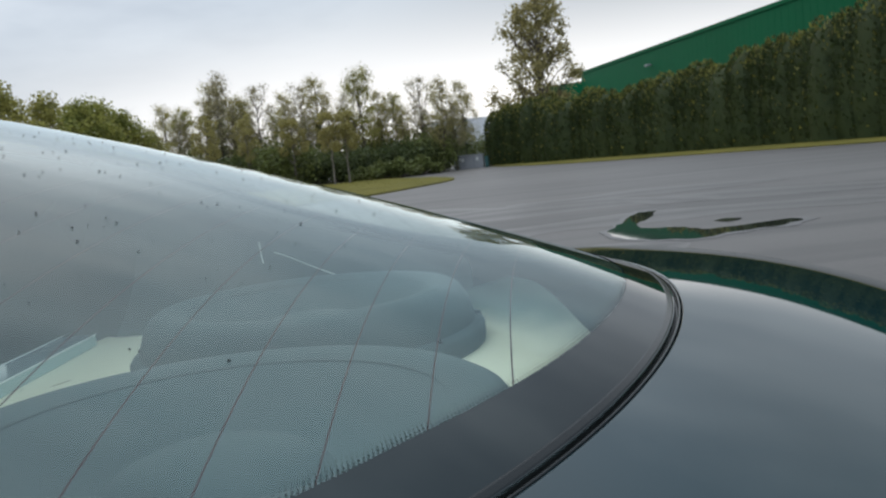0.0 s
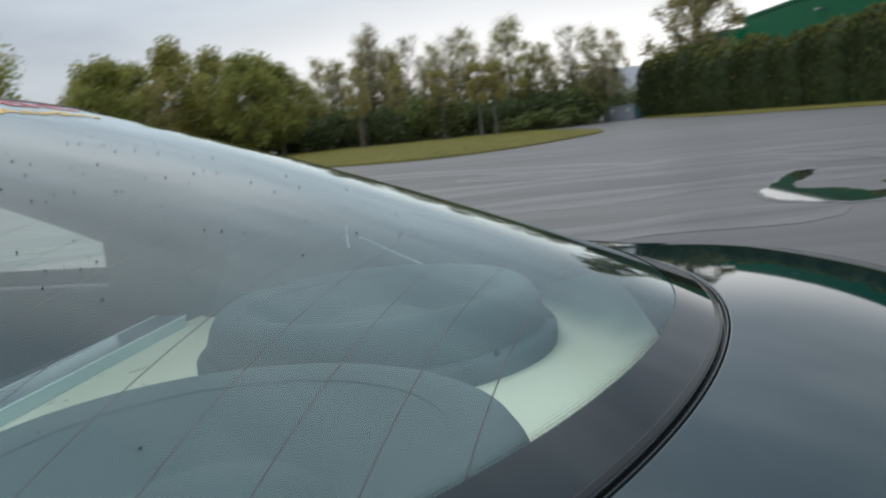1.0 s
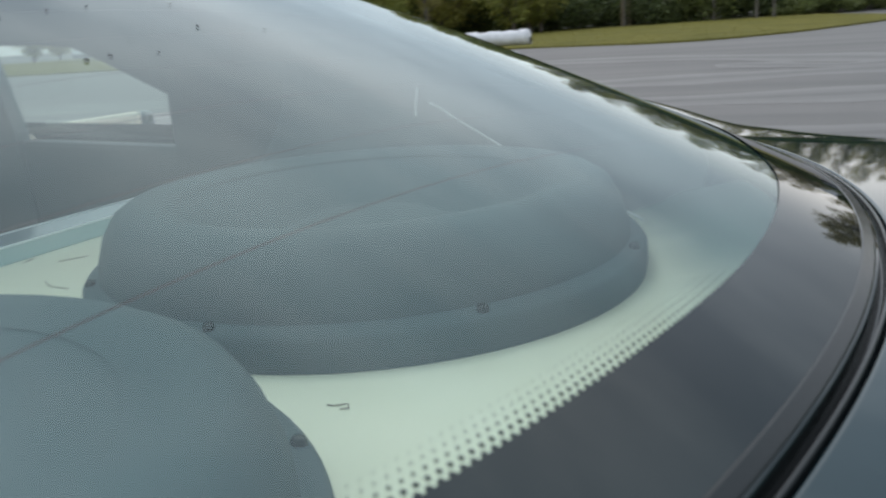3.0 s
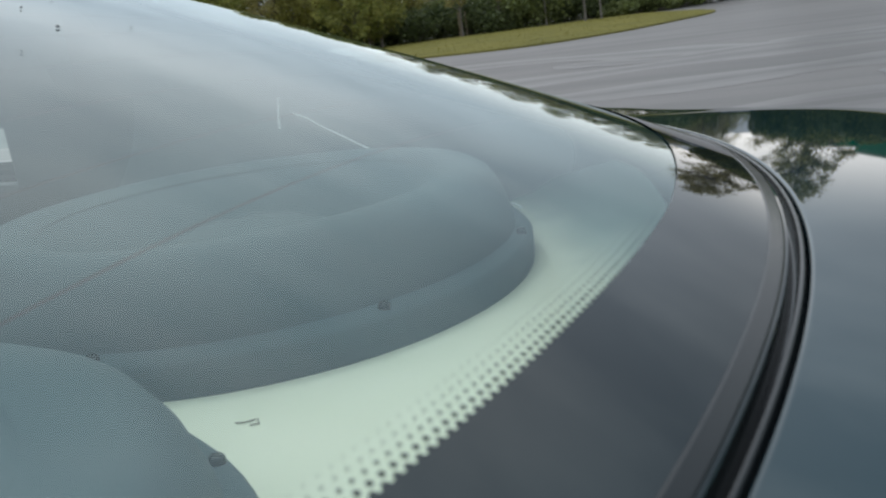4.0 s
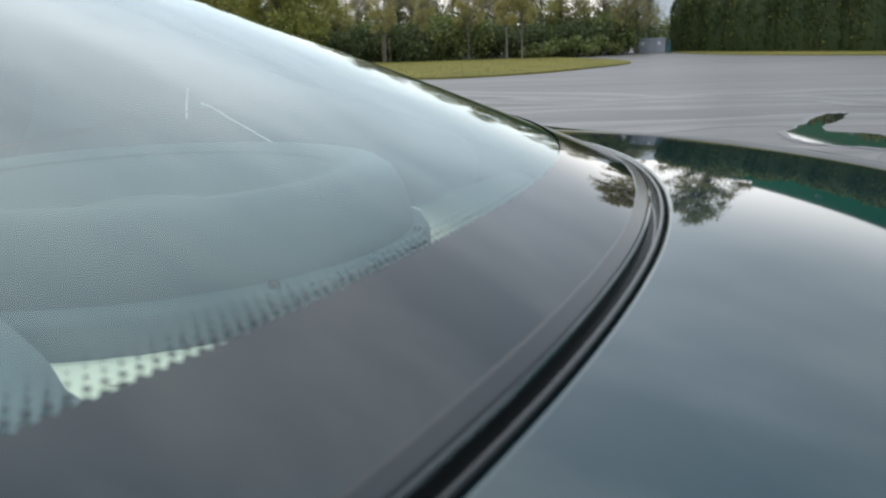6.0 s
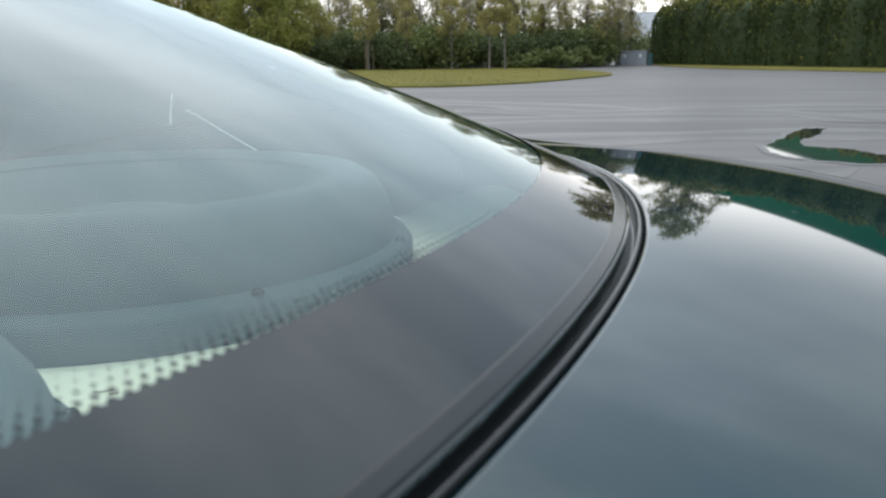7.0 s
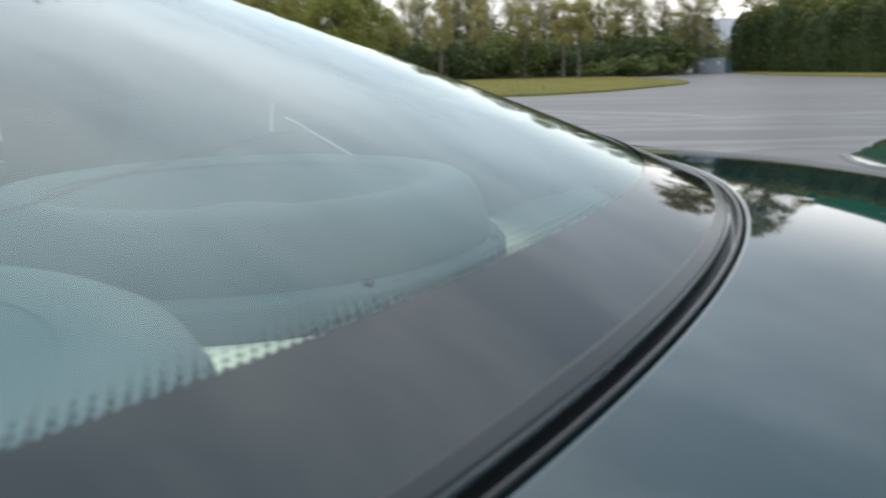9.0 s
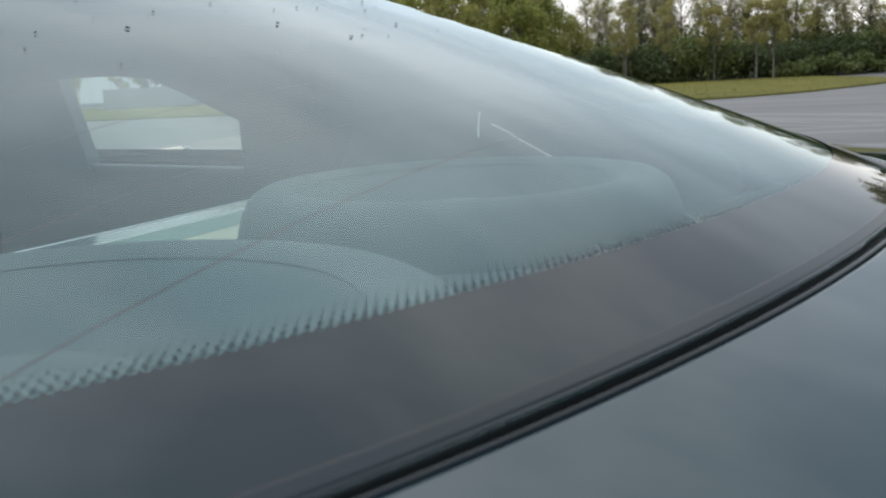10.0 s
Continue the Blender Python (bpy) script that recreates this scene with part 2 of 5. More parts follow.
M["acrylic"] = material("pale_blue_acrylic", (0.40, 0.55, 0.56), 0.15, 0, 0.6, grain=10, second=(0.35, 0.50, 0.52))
# top face of the same ledge, with its reflection painted as a darker colour
M["acrylic_top_reflection"] = material("acrylic_with_painted_reflection", (0.20, 0.27, 0.30), 0.12, 0, 0.6, grain=10, second=(0.17, 0.24, 0.27))
M["acrylic_edge"] = material("bright_acrylic_edge", (0.80, 0.86, 0.87), 0.2, 0, 0.6, grain=60, second=(0.7, 0.78, 0.8))
M["trim"] = material("grey_cabin_plastic", (0.112, 0.140, 0.150), 0.75, grain=20, second=(0.125, 0.152, 0.162))
# shade and sky reflection on the turned-up corner, put into the colour
M["cove"] = shaded_board_material("cream_painted_shade_to_teal", (0.80, 0.80, 0.66), (0.20, 0.28, 0.26))
M["beige"] = material("beige_door_lining", (0.84, 0.74, 0.60), 0.7, grain=60, second=(0.78, 0.68, 0.54), bump=0.1)
M["seat"] = material("haze_lifted_seat_cloth", (0.100, 0.125, 0.135), 0.85, grain=25, second=(0.120, 0.145, 0.155))
M["chrome"] = material("chrome", (0.75, 0.76, 0.78), 0.12, 1.0, grain=20, second=(0.7, 0.71, 0.73))
M["wire"] = material("white_thin_cable", (0.70, 0.74, 0.74), 0.5, grain=80, second=(0.6, 0.64, 0.64))
M["scuff"] = material("dark_scuff", (0.20, 0.17, 0.13), 0.8, grain=90, second=(0.32, 0.28, 0.22))
M["yellow"] = material("yellow_vinyl", (0.80, 0.50, 0.09), 0.5, grain=30, second=(0.72, 0.45, 0.08))
M["red"] = material("red_vinyl", (0.50, 0.05, 0.07), 0.5, grain=30, second=(0.44, 0.04, 0.06))
M["asphalt"] = asphalt_material("worn_asphalt", (0.103, 0.095, 0.087), (0.139, 0.128, 0.117), (0.061, 0.057, 0.053))
M["skid"] = material("dark_tyre_marks", (0.053, 0.049, 0.046), 0.46, grain=2.5, second=(0.080, 0.074, 0.068), amount=0.5, bump=0.2)
M["skid_soft"] = material("faint_tyre_marks", (0.075, 0.069, 0.064), 0.43, grain=2.5, second=(0.100, 0.092, 0.085), amount=0.5, bump=0.2)
M["skid_faint"] = material("rubbed_asphalt", (0.090, 0.083, 0.076), 0.41, grain=2.5, second=(0.120, 0.111, 0.102), amount=0.5, bump=0.2)
M["damp"] = material("damp_asphalt", (0.090, 0.084, 0.078), 0.40, 0, 0.5, grain=18, second=(0.11, 0.108, 0.108), bump=0.2)
M["water"] = material("puddle_water", (0.02, 0.022, 0.022), 0.025, 0, 0.5, grain=2, second=(0.025, 0.027, 0.027))
M["grass"] = material("rough_lawn", (0.150, 0.134, 0.029), 0.9, 0.0, 0.08, grain=6, second=(0.198, 0.172, 0.042), bump=0.4, big=(0.112, 0.108, 0.027), big_scale=0.4, big_amount=0.7)
M["earth"] = material("dark_leaf_litter", (0.06, 0.06, 0.03), 0.9, grain=3, second=(0.035, 0.04, 0.02), bump=0.4, big=(0.08, 0.07, 0.04), big_scale=0.3)
M["bark"] = material("grey_brown_bark", (0.16, 0.13, 0.10), 0.9, grain=9, second=(0.10, 0.085, 0.07), bump=0.5)
M["pale_bark"] = material("pale_grey_bark", (0.24, 0.21, 0.18), 0.9, grain=9, second=(0.15, 0.13, 0.11), bump=0.4)
M["leaf_dark"] = material("dark_green_leaves", (0.070, 0.098, 0.034), 0.6, random_amount=0.45, leaf=0.4, grain=0.6, second=(0.115, 0.135, 0.044))
M["leaf_mid"] = material("green_leaves", (0.20, 0.23, 0.055), 0.6, random_amount=0.3, leaf=0.5, grain=0.9, amount=0.3, second=(0.42, 0.40, 0.11))
M["leaf_yellow"] = material("yellow_green_spring_leaves", (0.46, 0.40, 0.16), 0.6, random_amount=0.3, leaf=0.5, grain=0.6, second=(0.33, 0.30, 0.10))
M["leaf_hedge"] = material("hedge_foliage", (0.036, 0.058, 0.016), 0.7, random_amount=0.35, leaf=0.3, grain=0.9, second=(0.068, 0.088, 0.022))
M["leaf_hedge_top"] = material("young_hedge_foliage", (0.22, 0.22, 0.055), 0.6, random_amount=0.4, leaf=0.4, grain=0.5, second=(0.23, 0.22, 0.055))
M["leaf_mid2"] = material("olive_green_leaves", (0.25, 0.25, 0.065), 0.6, random_amount=0.3, leaf=0.5, grain=0.9, amount=0.3, second=(0.46, 0.42, 0.13))
M["leaf_tall"] = material("sparse_olive_leaves", (0.27, 0.24, 0.10), 0.6, 0.0, 0.3, random_amount=0.35, leaf=0.5, grain=0.9, amount=0.3, second=(0.42, 0.36, 0.15))
M["leaf_pale"] = material("pale_bud_leaves", (0.50, 0.44, 0.27), 0.6, random_amount=0.3, leaf=0.5, grain=0.6, second=(0.22, 0.20, 0.09))
M["leaf_dark2"] = material("deep_green_leaves", (0.165, 0.20, 0.06), 0.6, random_amount=0.45, leaf=0.4, grain=0.6, second=(0.14, 0.155, 0.045))
M["tuft"] = material("grass_blades", (0.15, 0.132, 0.02), 0.9, 0.0, 0.08, random_amount=0.12, leaf=0.4, grain=0.5, second=(0.20, 0.175, 0.043))
M["teal"] = material("dark_teal_plastic", (0.02, 0.09, 0.09), 0.5, grain=5, second=(0.03, 0.1, 0.1))
M["green_wall"] = material("green_sheet_metal", (0.003, 0.125, 0.048), 0.6, 0.0, 0.1, grain=2, second=(0.004, 0.135, 0.052), big=(0.003, 0.112, 0.043), big_scale=0.2)
M["white_wall"] = material("pale_grey_cladding", (0.80, 0.80, 0.81), 0.6, grain=2, second=(0.76, 0.76, 0.77), big=(0.72, 0.72, 0.73), big_scale=0.1)
M["concrete"] = material("grey_concrete", (0.30, 0.30, 0.31), 0.8, grain=4, second=(0.24, 0.24, 0.25), bump=0.3, big=(0.2, 0.2, 0.2), big_scale=0.5)
M["plastic_white"] = material("white_plastic_sheet", (0.75, 0.74, 0.74), 0.4, grain=5, second=(0.62, 0.61, 0.61), bump=0.5, big=(0.5, 0.48, 0.47), big_scale=1.2, big_amount=0.4)
M["cabinet"] = material("grey_metal_box", (0.34, 0.35, 0.37), 0.5, 0.2, grain=5, second=(0.28, 0.29, 0.31))
M["galv"] = material("galvanised_steel", (0.40, 0.41, 0.42), 0.45, 0.7, grain=12, second=(0.33, 0.34, 0.35))
M["stake"] = material("timber_stake", (0.26, 0.20, 0.13), 0.85, grain=12, second=(0.2, 0.15, 0.1), bump=0.3)
M["paper"] = material("white_notice", (0.75, 0.75, 0.73), 0.7, grain=20, second=(0.68, 0.68, 0.66))


# ---- mesh helpers ----
def mesh_object(name, verts, faces, mats, parent=None, label="", smooth=False, index=None):
    me = bpy.data.meshes.new(name)
    me.from_pydata([tuple(v) for v in verts], [], [tuple(f) for f in faces])
    for m in (mats if isinstance(mats, (list, tuple)) else [mats]):
        me.materials.append(m)
    if index is not None:
        me.polygons.foreach_set("material_index", np.array(index, dtype=np.int32))
    if smooth:
        me.polygons.foreach_set("use_smooth", np.ones(len(me.polygons), dtype=bool))
    me.update()
    ob = new(name, me)
    if parent is not None:
        ob.parent = parent
    if label:
        ob["label"] = label
    return ob


def part(name, bm, mat, parent=None, label="", smooth=False):
    me = bpy.data.meshes.new(name)
    bm.to_mesh(me)
    bm.free()
    me.materials.append(mat)
    if smooth:
        me.polygons.foreach_set("use_smooth", np.ones(len(me.polygons), dtype=bool))
    ob = new(name, me)
    if parent is not None:
        ob.parent = parent
    if label:
        ob["label"] = label
    return ob


def grid_mesh(name, rows, mat, parent=None, label="", close_u=False, smooth=True, flip=False):
    """Quads between rows of points, all rows equally long."""
    h, n = len(rows), len(rows[0])
    verts = [p for r in rows for p in r]
    faces = []
    for i in range(h - 1):
        for j in range(n if close_u else n - 1):
            k = (j + 1) % n
            f = (i * n + j, i * n + k, (i + 1) * n + k, (i + 1) * n + j)
            faces.append(f[::-1] if flip else f)
    return mesh_object(name, verts, faces, mat, parent, label, smooth)


def box_bm(sx, sy, sz, bevel=0.0, at=(0, 0, 0), segments=2):
    bm = bmesh.new()
    bmesh.ops.create_cube(bm, size=1, matrix=Matrix.Translation(at) @ Matrix.Diagonal((sx, sy, sz, 1)))
    if bevel:
        bmesh.ops.bevel(bm, geom=bm.edges[:], offset=bevel, segments=segments, affect="EDGES", profile=0.6)
    return bm


def tube_points(path, radii, sides=8):
    """Rings of a tube along a path."""
    rows = []
    pts = [Vector(p) for p in path]
    for i, p in enumerate(pts):
        d = (pts[min(i + 1, len(pts) - 1)] - pts[max(i - 1, 0)]).normalized()
        a = d.cross(Vector((0, 0, 1)) if abs(d.z) < 0.9 else Vector((1, 0, 0))).normalized()
        b = d.cross(a)
        r = radii[i] if isinstance(radii, (list, tuple)) else radii
        rows.append([p + (a * math.cos(2 * math.pi * k / sides) + b * math.sin(2 * math.pi * k / sides)) * r for k in range(sides)])
    return rows


def tube(name, path, radii, mat, parent=None, label="", sides=8):
    return grid_mesh(name, tube_points(path, radii, sides), mat, parent, label, close_u=True)


def lathe(name, profile, mat, parent=None, label="", n=64, at=(0, 0, 0), tilt=None):
    rows = [[Vector((r * math.cos(2 * math.pi * k / n), r * math.sin(2 * math.pi * k / n), z)) for k in range(n)] for r, z in profile]
    m = Matrix.Translation(at) @ (tilt or Matrix.Identity(4))
    return grid_mesh(name, [[m @ p for p in r] for r in rows], mat, parent, label, close_u=True, flip=True)


# ---- the car: u to its rear, v to its right side, w up ----
YAW = -11.92
VC = 0.007           # middle of the car
ROOF_U = -0.585      # upper edge of the rear window
car = new("car")
car.rotation_euler = (0, 0, radians(YAW))
tagged(car, "dark blue-grey glossy coupe, loudspeakers on its rear shelf, on asphalt", "car")


def glass_w(u, v):
    """Height of the rear window."""
    d, k = 0.2 - u, v - VC
    return 1.0297 + 0.3736 * d - 0.0866 * d * d + 0.0078 * d ** 3 - (0.3633 - 0.1911 * d) * k * k - 0.1646 * k ** 4


def deck_w(u, k):
    """Height of the rear deck; k: distance from the middle."""
    d, k = u - 0.2, abs(k)
    c = max(d, -0.15)
    q = min(k, 0.665)
    return (1.0264 - 0.1096 * d - 0.0326 * d * d - 1.1785 * c ** 3 + k * k * (-0.1417 + 0.5756 * d - 1.119 * d * d)
            + k ** 4 * (0.1726 - 1.9794 * c) - 0.0519 * (q / 0.65) ** 16)


def bottom_u(k):
    return 0.2114 - (0.7787 if k > 0 else 0.6887) * k * k - 0.4955 * k ** 4


def outline(n_bottom=70, n_corner=18, n_side=24, n_top=24):
    """The rear window's edge in plan, closed: middle of the bottom, far side, top, near side."""
    far = []
    end_k = 0.453
    for i in range(n_bottom):
        k = end_k * i / n_bottom
        far.append((bottom_u(k), k))
    p0 = Vector((bottom_u(end_k), end_k))
    t0 = Vector((-1.5574 * end_k - 1.982 * end_k ** 3, 1)).normalized()
    p3 = Vector((-0.296, 0.548))
    top = Vector((ROOF_U + 0.06, 0.509))
    t3 = (top - p3).normalized()
    p1, p2 = p0 + t0 * 0.084, p3 - t3 * 0.098
    for i in range(n_corner):
        t = i / n_corner
        q = p0 * (1 - t) ** 3 + p1 * 3 * t * (1 - t) ** 2 + p2 * 3 * t * t * (1 - t) + p3 * t ** 3
        far.append((q.x, q.y))
    for i in range(n_side):
        q = p3.lerp(top, i / n_side)
        far.append((q.x, q.y))
    top0 = Vector((ROOF_U, 0.42))
    for i in range(8):
        t = i / 8
        q = top * (1 - t) ** 2 + Vector((ROOF_U + 0.004, 0.500)) * 2 * t * (1 - t) + top0 * t * t
        far.append((q.x, q.y))
    for i in range(n_top // 2 + 1):
        t = i / (n_top // 2)
        far.append((ROOF_U + 0.012 * math.sin(math.pi / 2 * t), top0.y * (1 - t)))
    near = [(u + (0.09 * k * k if u > -0.05 else 0.09 * 0.22 * max(0.0, (u + 0.30) / 0.25)), -k) for u, k in far[1:-1]][::-1]
    return [(u, VC + k) for u, k in far + near]


EDGE = outline()
EC = (-0.16, VC)     # centre of the pane in plan


def scaled(p, s):
    return (EC[0] + (p[0] - EC[0]) * s, EC[1] + (p[1] - EC[1]) * s)


def inset(i, dist):
    """The edge's point i moved inwards by dist."""
    n = len(EDGE)
    a, b = EDGE[(i - 1) % n], EDGE[(i + 1) % n]
    t = Vector((b[0] - a[0], b[1] - a[1])).normalized()
    return (EDGE[i][0] - t.y * dist, EDGE[i][1] + t.x * dist)


def frit_widths():
    """The band's width along the edge, by the way from the middle of the bottom: wide below, narrow up the sides and along the top."""
    way = [0.0]
    for a, b in zip(EDGE, EDGE[1:] + EDGE[:1]):
        way.append(way[-1] + math.hypot(b[0] - a[0], b[1] - a[1]))
    knots = (-1.0, -0.75, -0.6, -0.4, -0.25, -0.1, 0.05, 0.2, 0.3, 0.4, 0.48, 0.56, 0.66, 0.8, 1.0)
    widths = (0.012, 0.022, 0.036, 0.0394, 0.036, 0.0331, 0.032, 0.0336, 0.0382, 0.0386, 0.0358, 0.0307, 0.0244, 0.0181, 0.012)
    return [float(np.interp(q if q < way[-1] / 2 else q - way[-1], knots, widths)) for q in way[:-1]]


INNER = [inset(i, w) for i, w in enumerate(frit_widths())]


def build_window():
    n = len(EDGE)
    rings = [[scaled(p, s) for p in EDGE] for s in (1.0, 0.97, 0.93, 0.88, 0.8, 0.7, 0.6, 0.5, 0.4, 0.3, 0.2, 0.1)]
    verts, faces, index = [], [], []
    for layer, off in ((0, 0.0), (1, -0.004)):
        base = len(verts)
        for r in rings:
            verts += [(u, v, glass_w(u, v) + off) for u, v in r]
        verts.append((*EC, glass_w(*EC) + off))
        for i in range(len(rings) - 1):
            for j in range(n):
                k = (j + 1) % n
                f = [base + i * n + j, base + i * n + k, base + (i + 1) * n + k, base + (i + 1) * n + j]
                faces.append(f if layer == 0 else f[::-1])
                index.append(layer)
        last = base + (len(rings) - 1) * n
        for j in range(n):
            f = [last + j, last + (j + 1) % n, len(verts) - 1]
            faces.append(f if layer == 0 else f[::-1])
            index.append(layer)
    half = len(verts) // 2
    for j in range(n):
        k = (j + 1) % n
        faces.append([j, half + j, half + k, k])
        index.append(1)
    pane = mesh_object("rear_window", verts, faces, [M["glass"], M["clear"]], car, "dusty green-tinted curved rear window", True, index)
    rows = []
    for t in (0, 0.25, 0.5, 0.75, 1):
        rows.append([(a[0] + (b[0] - a[0]) * t, a[1] + (b[1] - a[1]) * t) for a, b in zip(EDGE, INNER)])
    rows = [[(u, v, glass_w(u, v) + 0.0007) for u, v in r] for r in rows]
    grid_mesh("frit_band", rows, M["frit"], pane, "glossy black ceramic band round the glass", close_u=True)
    # fading rows of printed dots along the band's inner edge
    verts, faces = [], []
    acc, pitch = 0.0, 0.0027
    for i in range(n):
        a, b = INNER[i], INNER[(i + 1) % n]
        if a[0] < -0.12 or a[1] > VC + 0.05:
            continue
        seg = Vector((b[0] - a[0], b[1] - a[1]))
        ln, t = seg.length, seg.normalized()
        nrm = Vector((-t.y, t.x))
        while acc < ln:
            p = Vector(a) + t * acc
            # dots shrink and end towards the far side to fit the camera's view
            fade = max(0.15, min(1.0, (VC + 0.07 - p.y) / 0.12))
            for row, r in enumerate((0.00096, 0.00066, 0.00044, 0.00029, 0.00019)):
                q = p + nrm * (0.0003 + 0.0019 * row) + t * (pitch / 2 if row % 2 else 0)
                k0, r = len(verts), r * fade
                for k in range(6):
                    x, y = q.x + r * math.cos(k * math.pi / 3), q.y + r * math.sin(k * math.pi / 3)
                    verts.append((x, y, glass_w(x, y) + 0.0004))
                faces.append(list(range(k0, k0 + 6)))
            acc += pitch
        acc -= ln
    dots = mesh_object("frit_dots", verts, faces, M["frit"], pane, "fading rows of small black printed dots")
    tagged(dots, kind="stuff")
    # heating wires across the glass
    for j in range(17):
        u0 = 0.0963 - 0.0362 * j
        pts = []
        for i in range(61):
            k = -0.6 + 1.2 * i / 60
            u = u0 + max(0.02, 0.15 - 0.02 * j) * k * k
            side = 0.540 - 0.20 * max(0.0, -0.25 - u)
            if u > bottom_u(k) - 0.037 or abs(k) > side:
                continue
            pts.append((u, VC + k, glass_w(u, VC + k) - 0.0043))
        if len(pts) > 3:
            rows = [[(u + du, v, w + dw) for u, v, w in pts] for du, dw in ((-0.00043, 0), (0.00043, 0), (0.00043, -0.00012), (-0.00043, -0.00012), (-0.00043, 0))]
            grid_mesh("heating_wire", rows, M["heater"], pane, "thin brown heating wire", smooth=False)
    return pane


WINDOW = build_window()
WINDOW.visible_shadow = False


def build_seal():
    """Rubber round the glass: thin lip, flat shoulder, groove, outer bead."""
    def ring(name, prof, mat, label):
        rows = []
        for d, h in prof + [prof[0]]:
            rows.append([(*inset(i, d), glass_w(*EDGE[i]) + (glass_w(*inset(i, d)) - glass_w(*EDGE[i])) * (1 if d > 0 else 0.45) + h) for i in range(len(EDGE))])
        return grid_mesh(name, rows, mat, car, label, close_u=True, flip=True)
    seal = ring("window_seal", [(0.0050, 0.0004), (0.0049, 0.0010), (0.0044, 0.0008), (0.0013, 0.0011), (0.0008, 0.0009), (0.0004, 0.0002), (0.0001, -0.0065), (-0.0024, -0.0070),
                                (-0.0028, -0.0006), (-0.0031, 0.0002), (-0.0039, 0.0004), (-0.0043, -0.0004), (-0.0045, -0.0030), (-0.0053, -0.0034), (-0.0055, -0.014), (0.0050, -0.008)],
                M["rubber"], "black rubber window seal with lip, groove and bead")
    return seal


build_seal()


# ---- painted body ----
HALF_W, U_REAR = 0.735, 0.66


def rear_plan(k):
    return -0.80 + (U_REAR + 0.80) * max(0.0, 1 - abs(k / HALF_W) ** 4.2) ** (1 / 4.2)


def build_body():
    idx = [i for i in range(len(EDGE)) if EDGE[i][0] > ROOF_U + 0.05]
    cut = next(j for j in range(len(idx) - 1) if idx[j + 1] - idx[j] > 1)
    idx = idx[cut + 1:] + idx[:cut + 1]
    line = [(rear_plan(-HALF_W + 2 * HALF_W * j / 120), -HALF_W + 2 * HALF_W * j / 120) for j in range(121)]
    line = [q for q in line if q[0] > -0.1]
    side_u = -0.79
    pre = [(side_u + (line[0][0] - side_u) * j / 40, line[0][1] - 0.0) for j in range(40)]
    post = [(line[-1][0] + (side_u - line[-1][0]) * j / 40, line[-1][1]) for j in range(1, 41)]
    poly = pre + line + post

    def table(ps, weight):
        s = [0.0]
        for a, b in zip(ps, ps[1:]):
            s.append(s[-1] + math.hypot((b[0] - a[0]) * weight, b[1] - a[1]))
        return [q / s[-1] for q in s]
    si, so = table([EDGE[i] for i in idx], 1.0), table(poly, 0.8)
    outer = []
    j = 0
    for f in si:
        while j < len(so) - 2 and so[j + 1] < f:
            j += 1
        t = max(0.0, min(1.0, (f - so[j]) / max(1e-9, so[j + 1] - so[j])))
        outer.append((poly[j][0] + (poly[j + 1][0] - poly[j][0]) * t, poly[j][1] + (poly[j + 1][1] - poly[j][1]) * t))
    steps = 30
    rows = [[(*inset(i, -0.0054), glass_w(*EDGE[i]) - 0.010) for i in idx], [(*inset(i, -0.0054), glass_w(*EDGE[i]) - 0.0016) for i in idx]]
    for t in [0.0, 0.0025, 0.008, 0.016] + [s / steps for s in range(1, steps + 1)]:
        row = []
        for i, o in zip(idx, outer):
            p = inset(i, -0.0058)
            k0 = p[1] - VC
            wi = glass_w(*EDGE[i]) - 0.0004
            u, k = p[0] + (o[0] - p[0]) * t, k0 + (o[1] - k0) * t
            dk = deck_w(u, k) + (wi - deck_w(p[0], k0)) * (1 - t) ** 1.5
            end = min(0.93, deck_w(max(o[0], 0.0), min(abs(o[1]), 0.66)))
            pl = wi + (end - wi) * (0.35 * t + 0.65 * t ** 2.4)
            b = max(0.0, min(1.0, (0.08 - p[0]) / 0.16))
            b = b * b * (3 - 2 * b)
            drop = 0.38 * max(0.0, abs(k) - 0.42) ** 2 * math.exp(-((u - 0.05) / 0.065) ** 2)       # shoulder falls away beside the glass
            row.append((u, VC + k, dk * (1 - b) + pl * b - drop))
        rows.append(row)
    last = rows[-1]
    for du, dw in ((0.010, -0.012), (0.020, -0.032), (0.030, -0.065), (0.045, -0.14), (0.055, -0.26), (0.05, -0.38), (0.03, -0.50), (0.0, -0.60), (-0.06, -0.64)):
        row = []
        for (u, v, w), o in zip(last, outer):
            nx, ny = max(0.0, u - 0.15) * 2.2, v - VC
            l = math.hypot(nx, ny) or 1
            row.append((u + du * nx / l, v + du * ny / l, max(0.24, w + dw)))
        rows.append(row)
    grid_mesh("rear_body", rows, M["paint"], car, "dark glossy rear deck and fenders with clear reflections")


build_body()


def roof_w(u, k):
    d = max(0.0, ROOF_U - u)
    return glass_w(max(u, ROOF_U), VC + k * (1 - 0.12 * min(1.0, d / 0.35))) + 0.001 + 0.20 * d - 0.165 * d * d


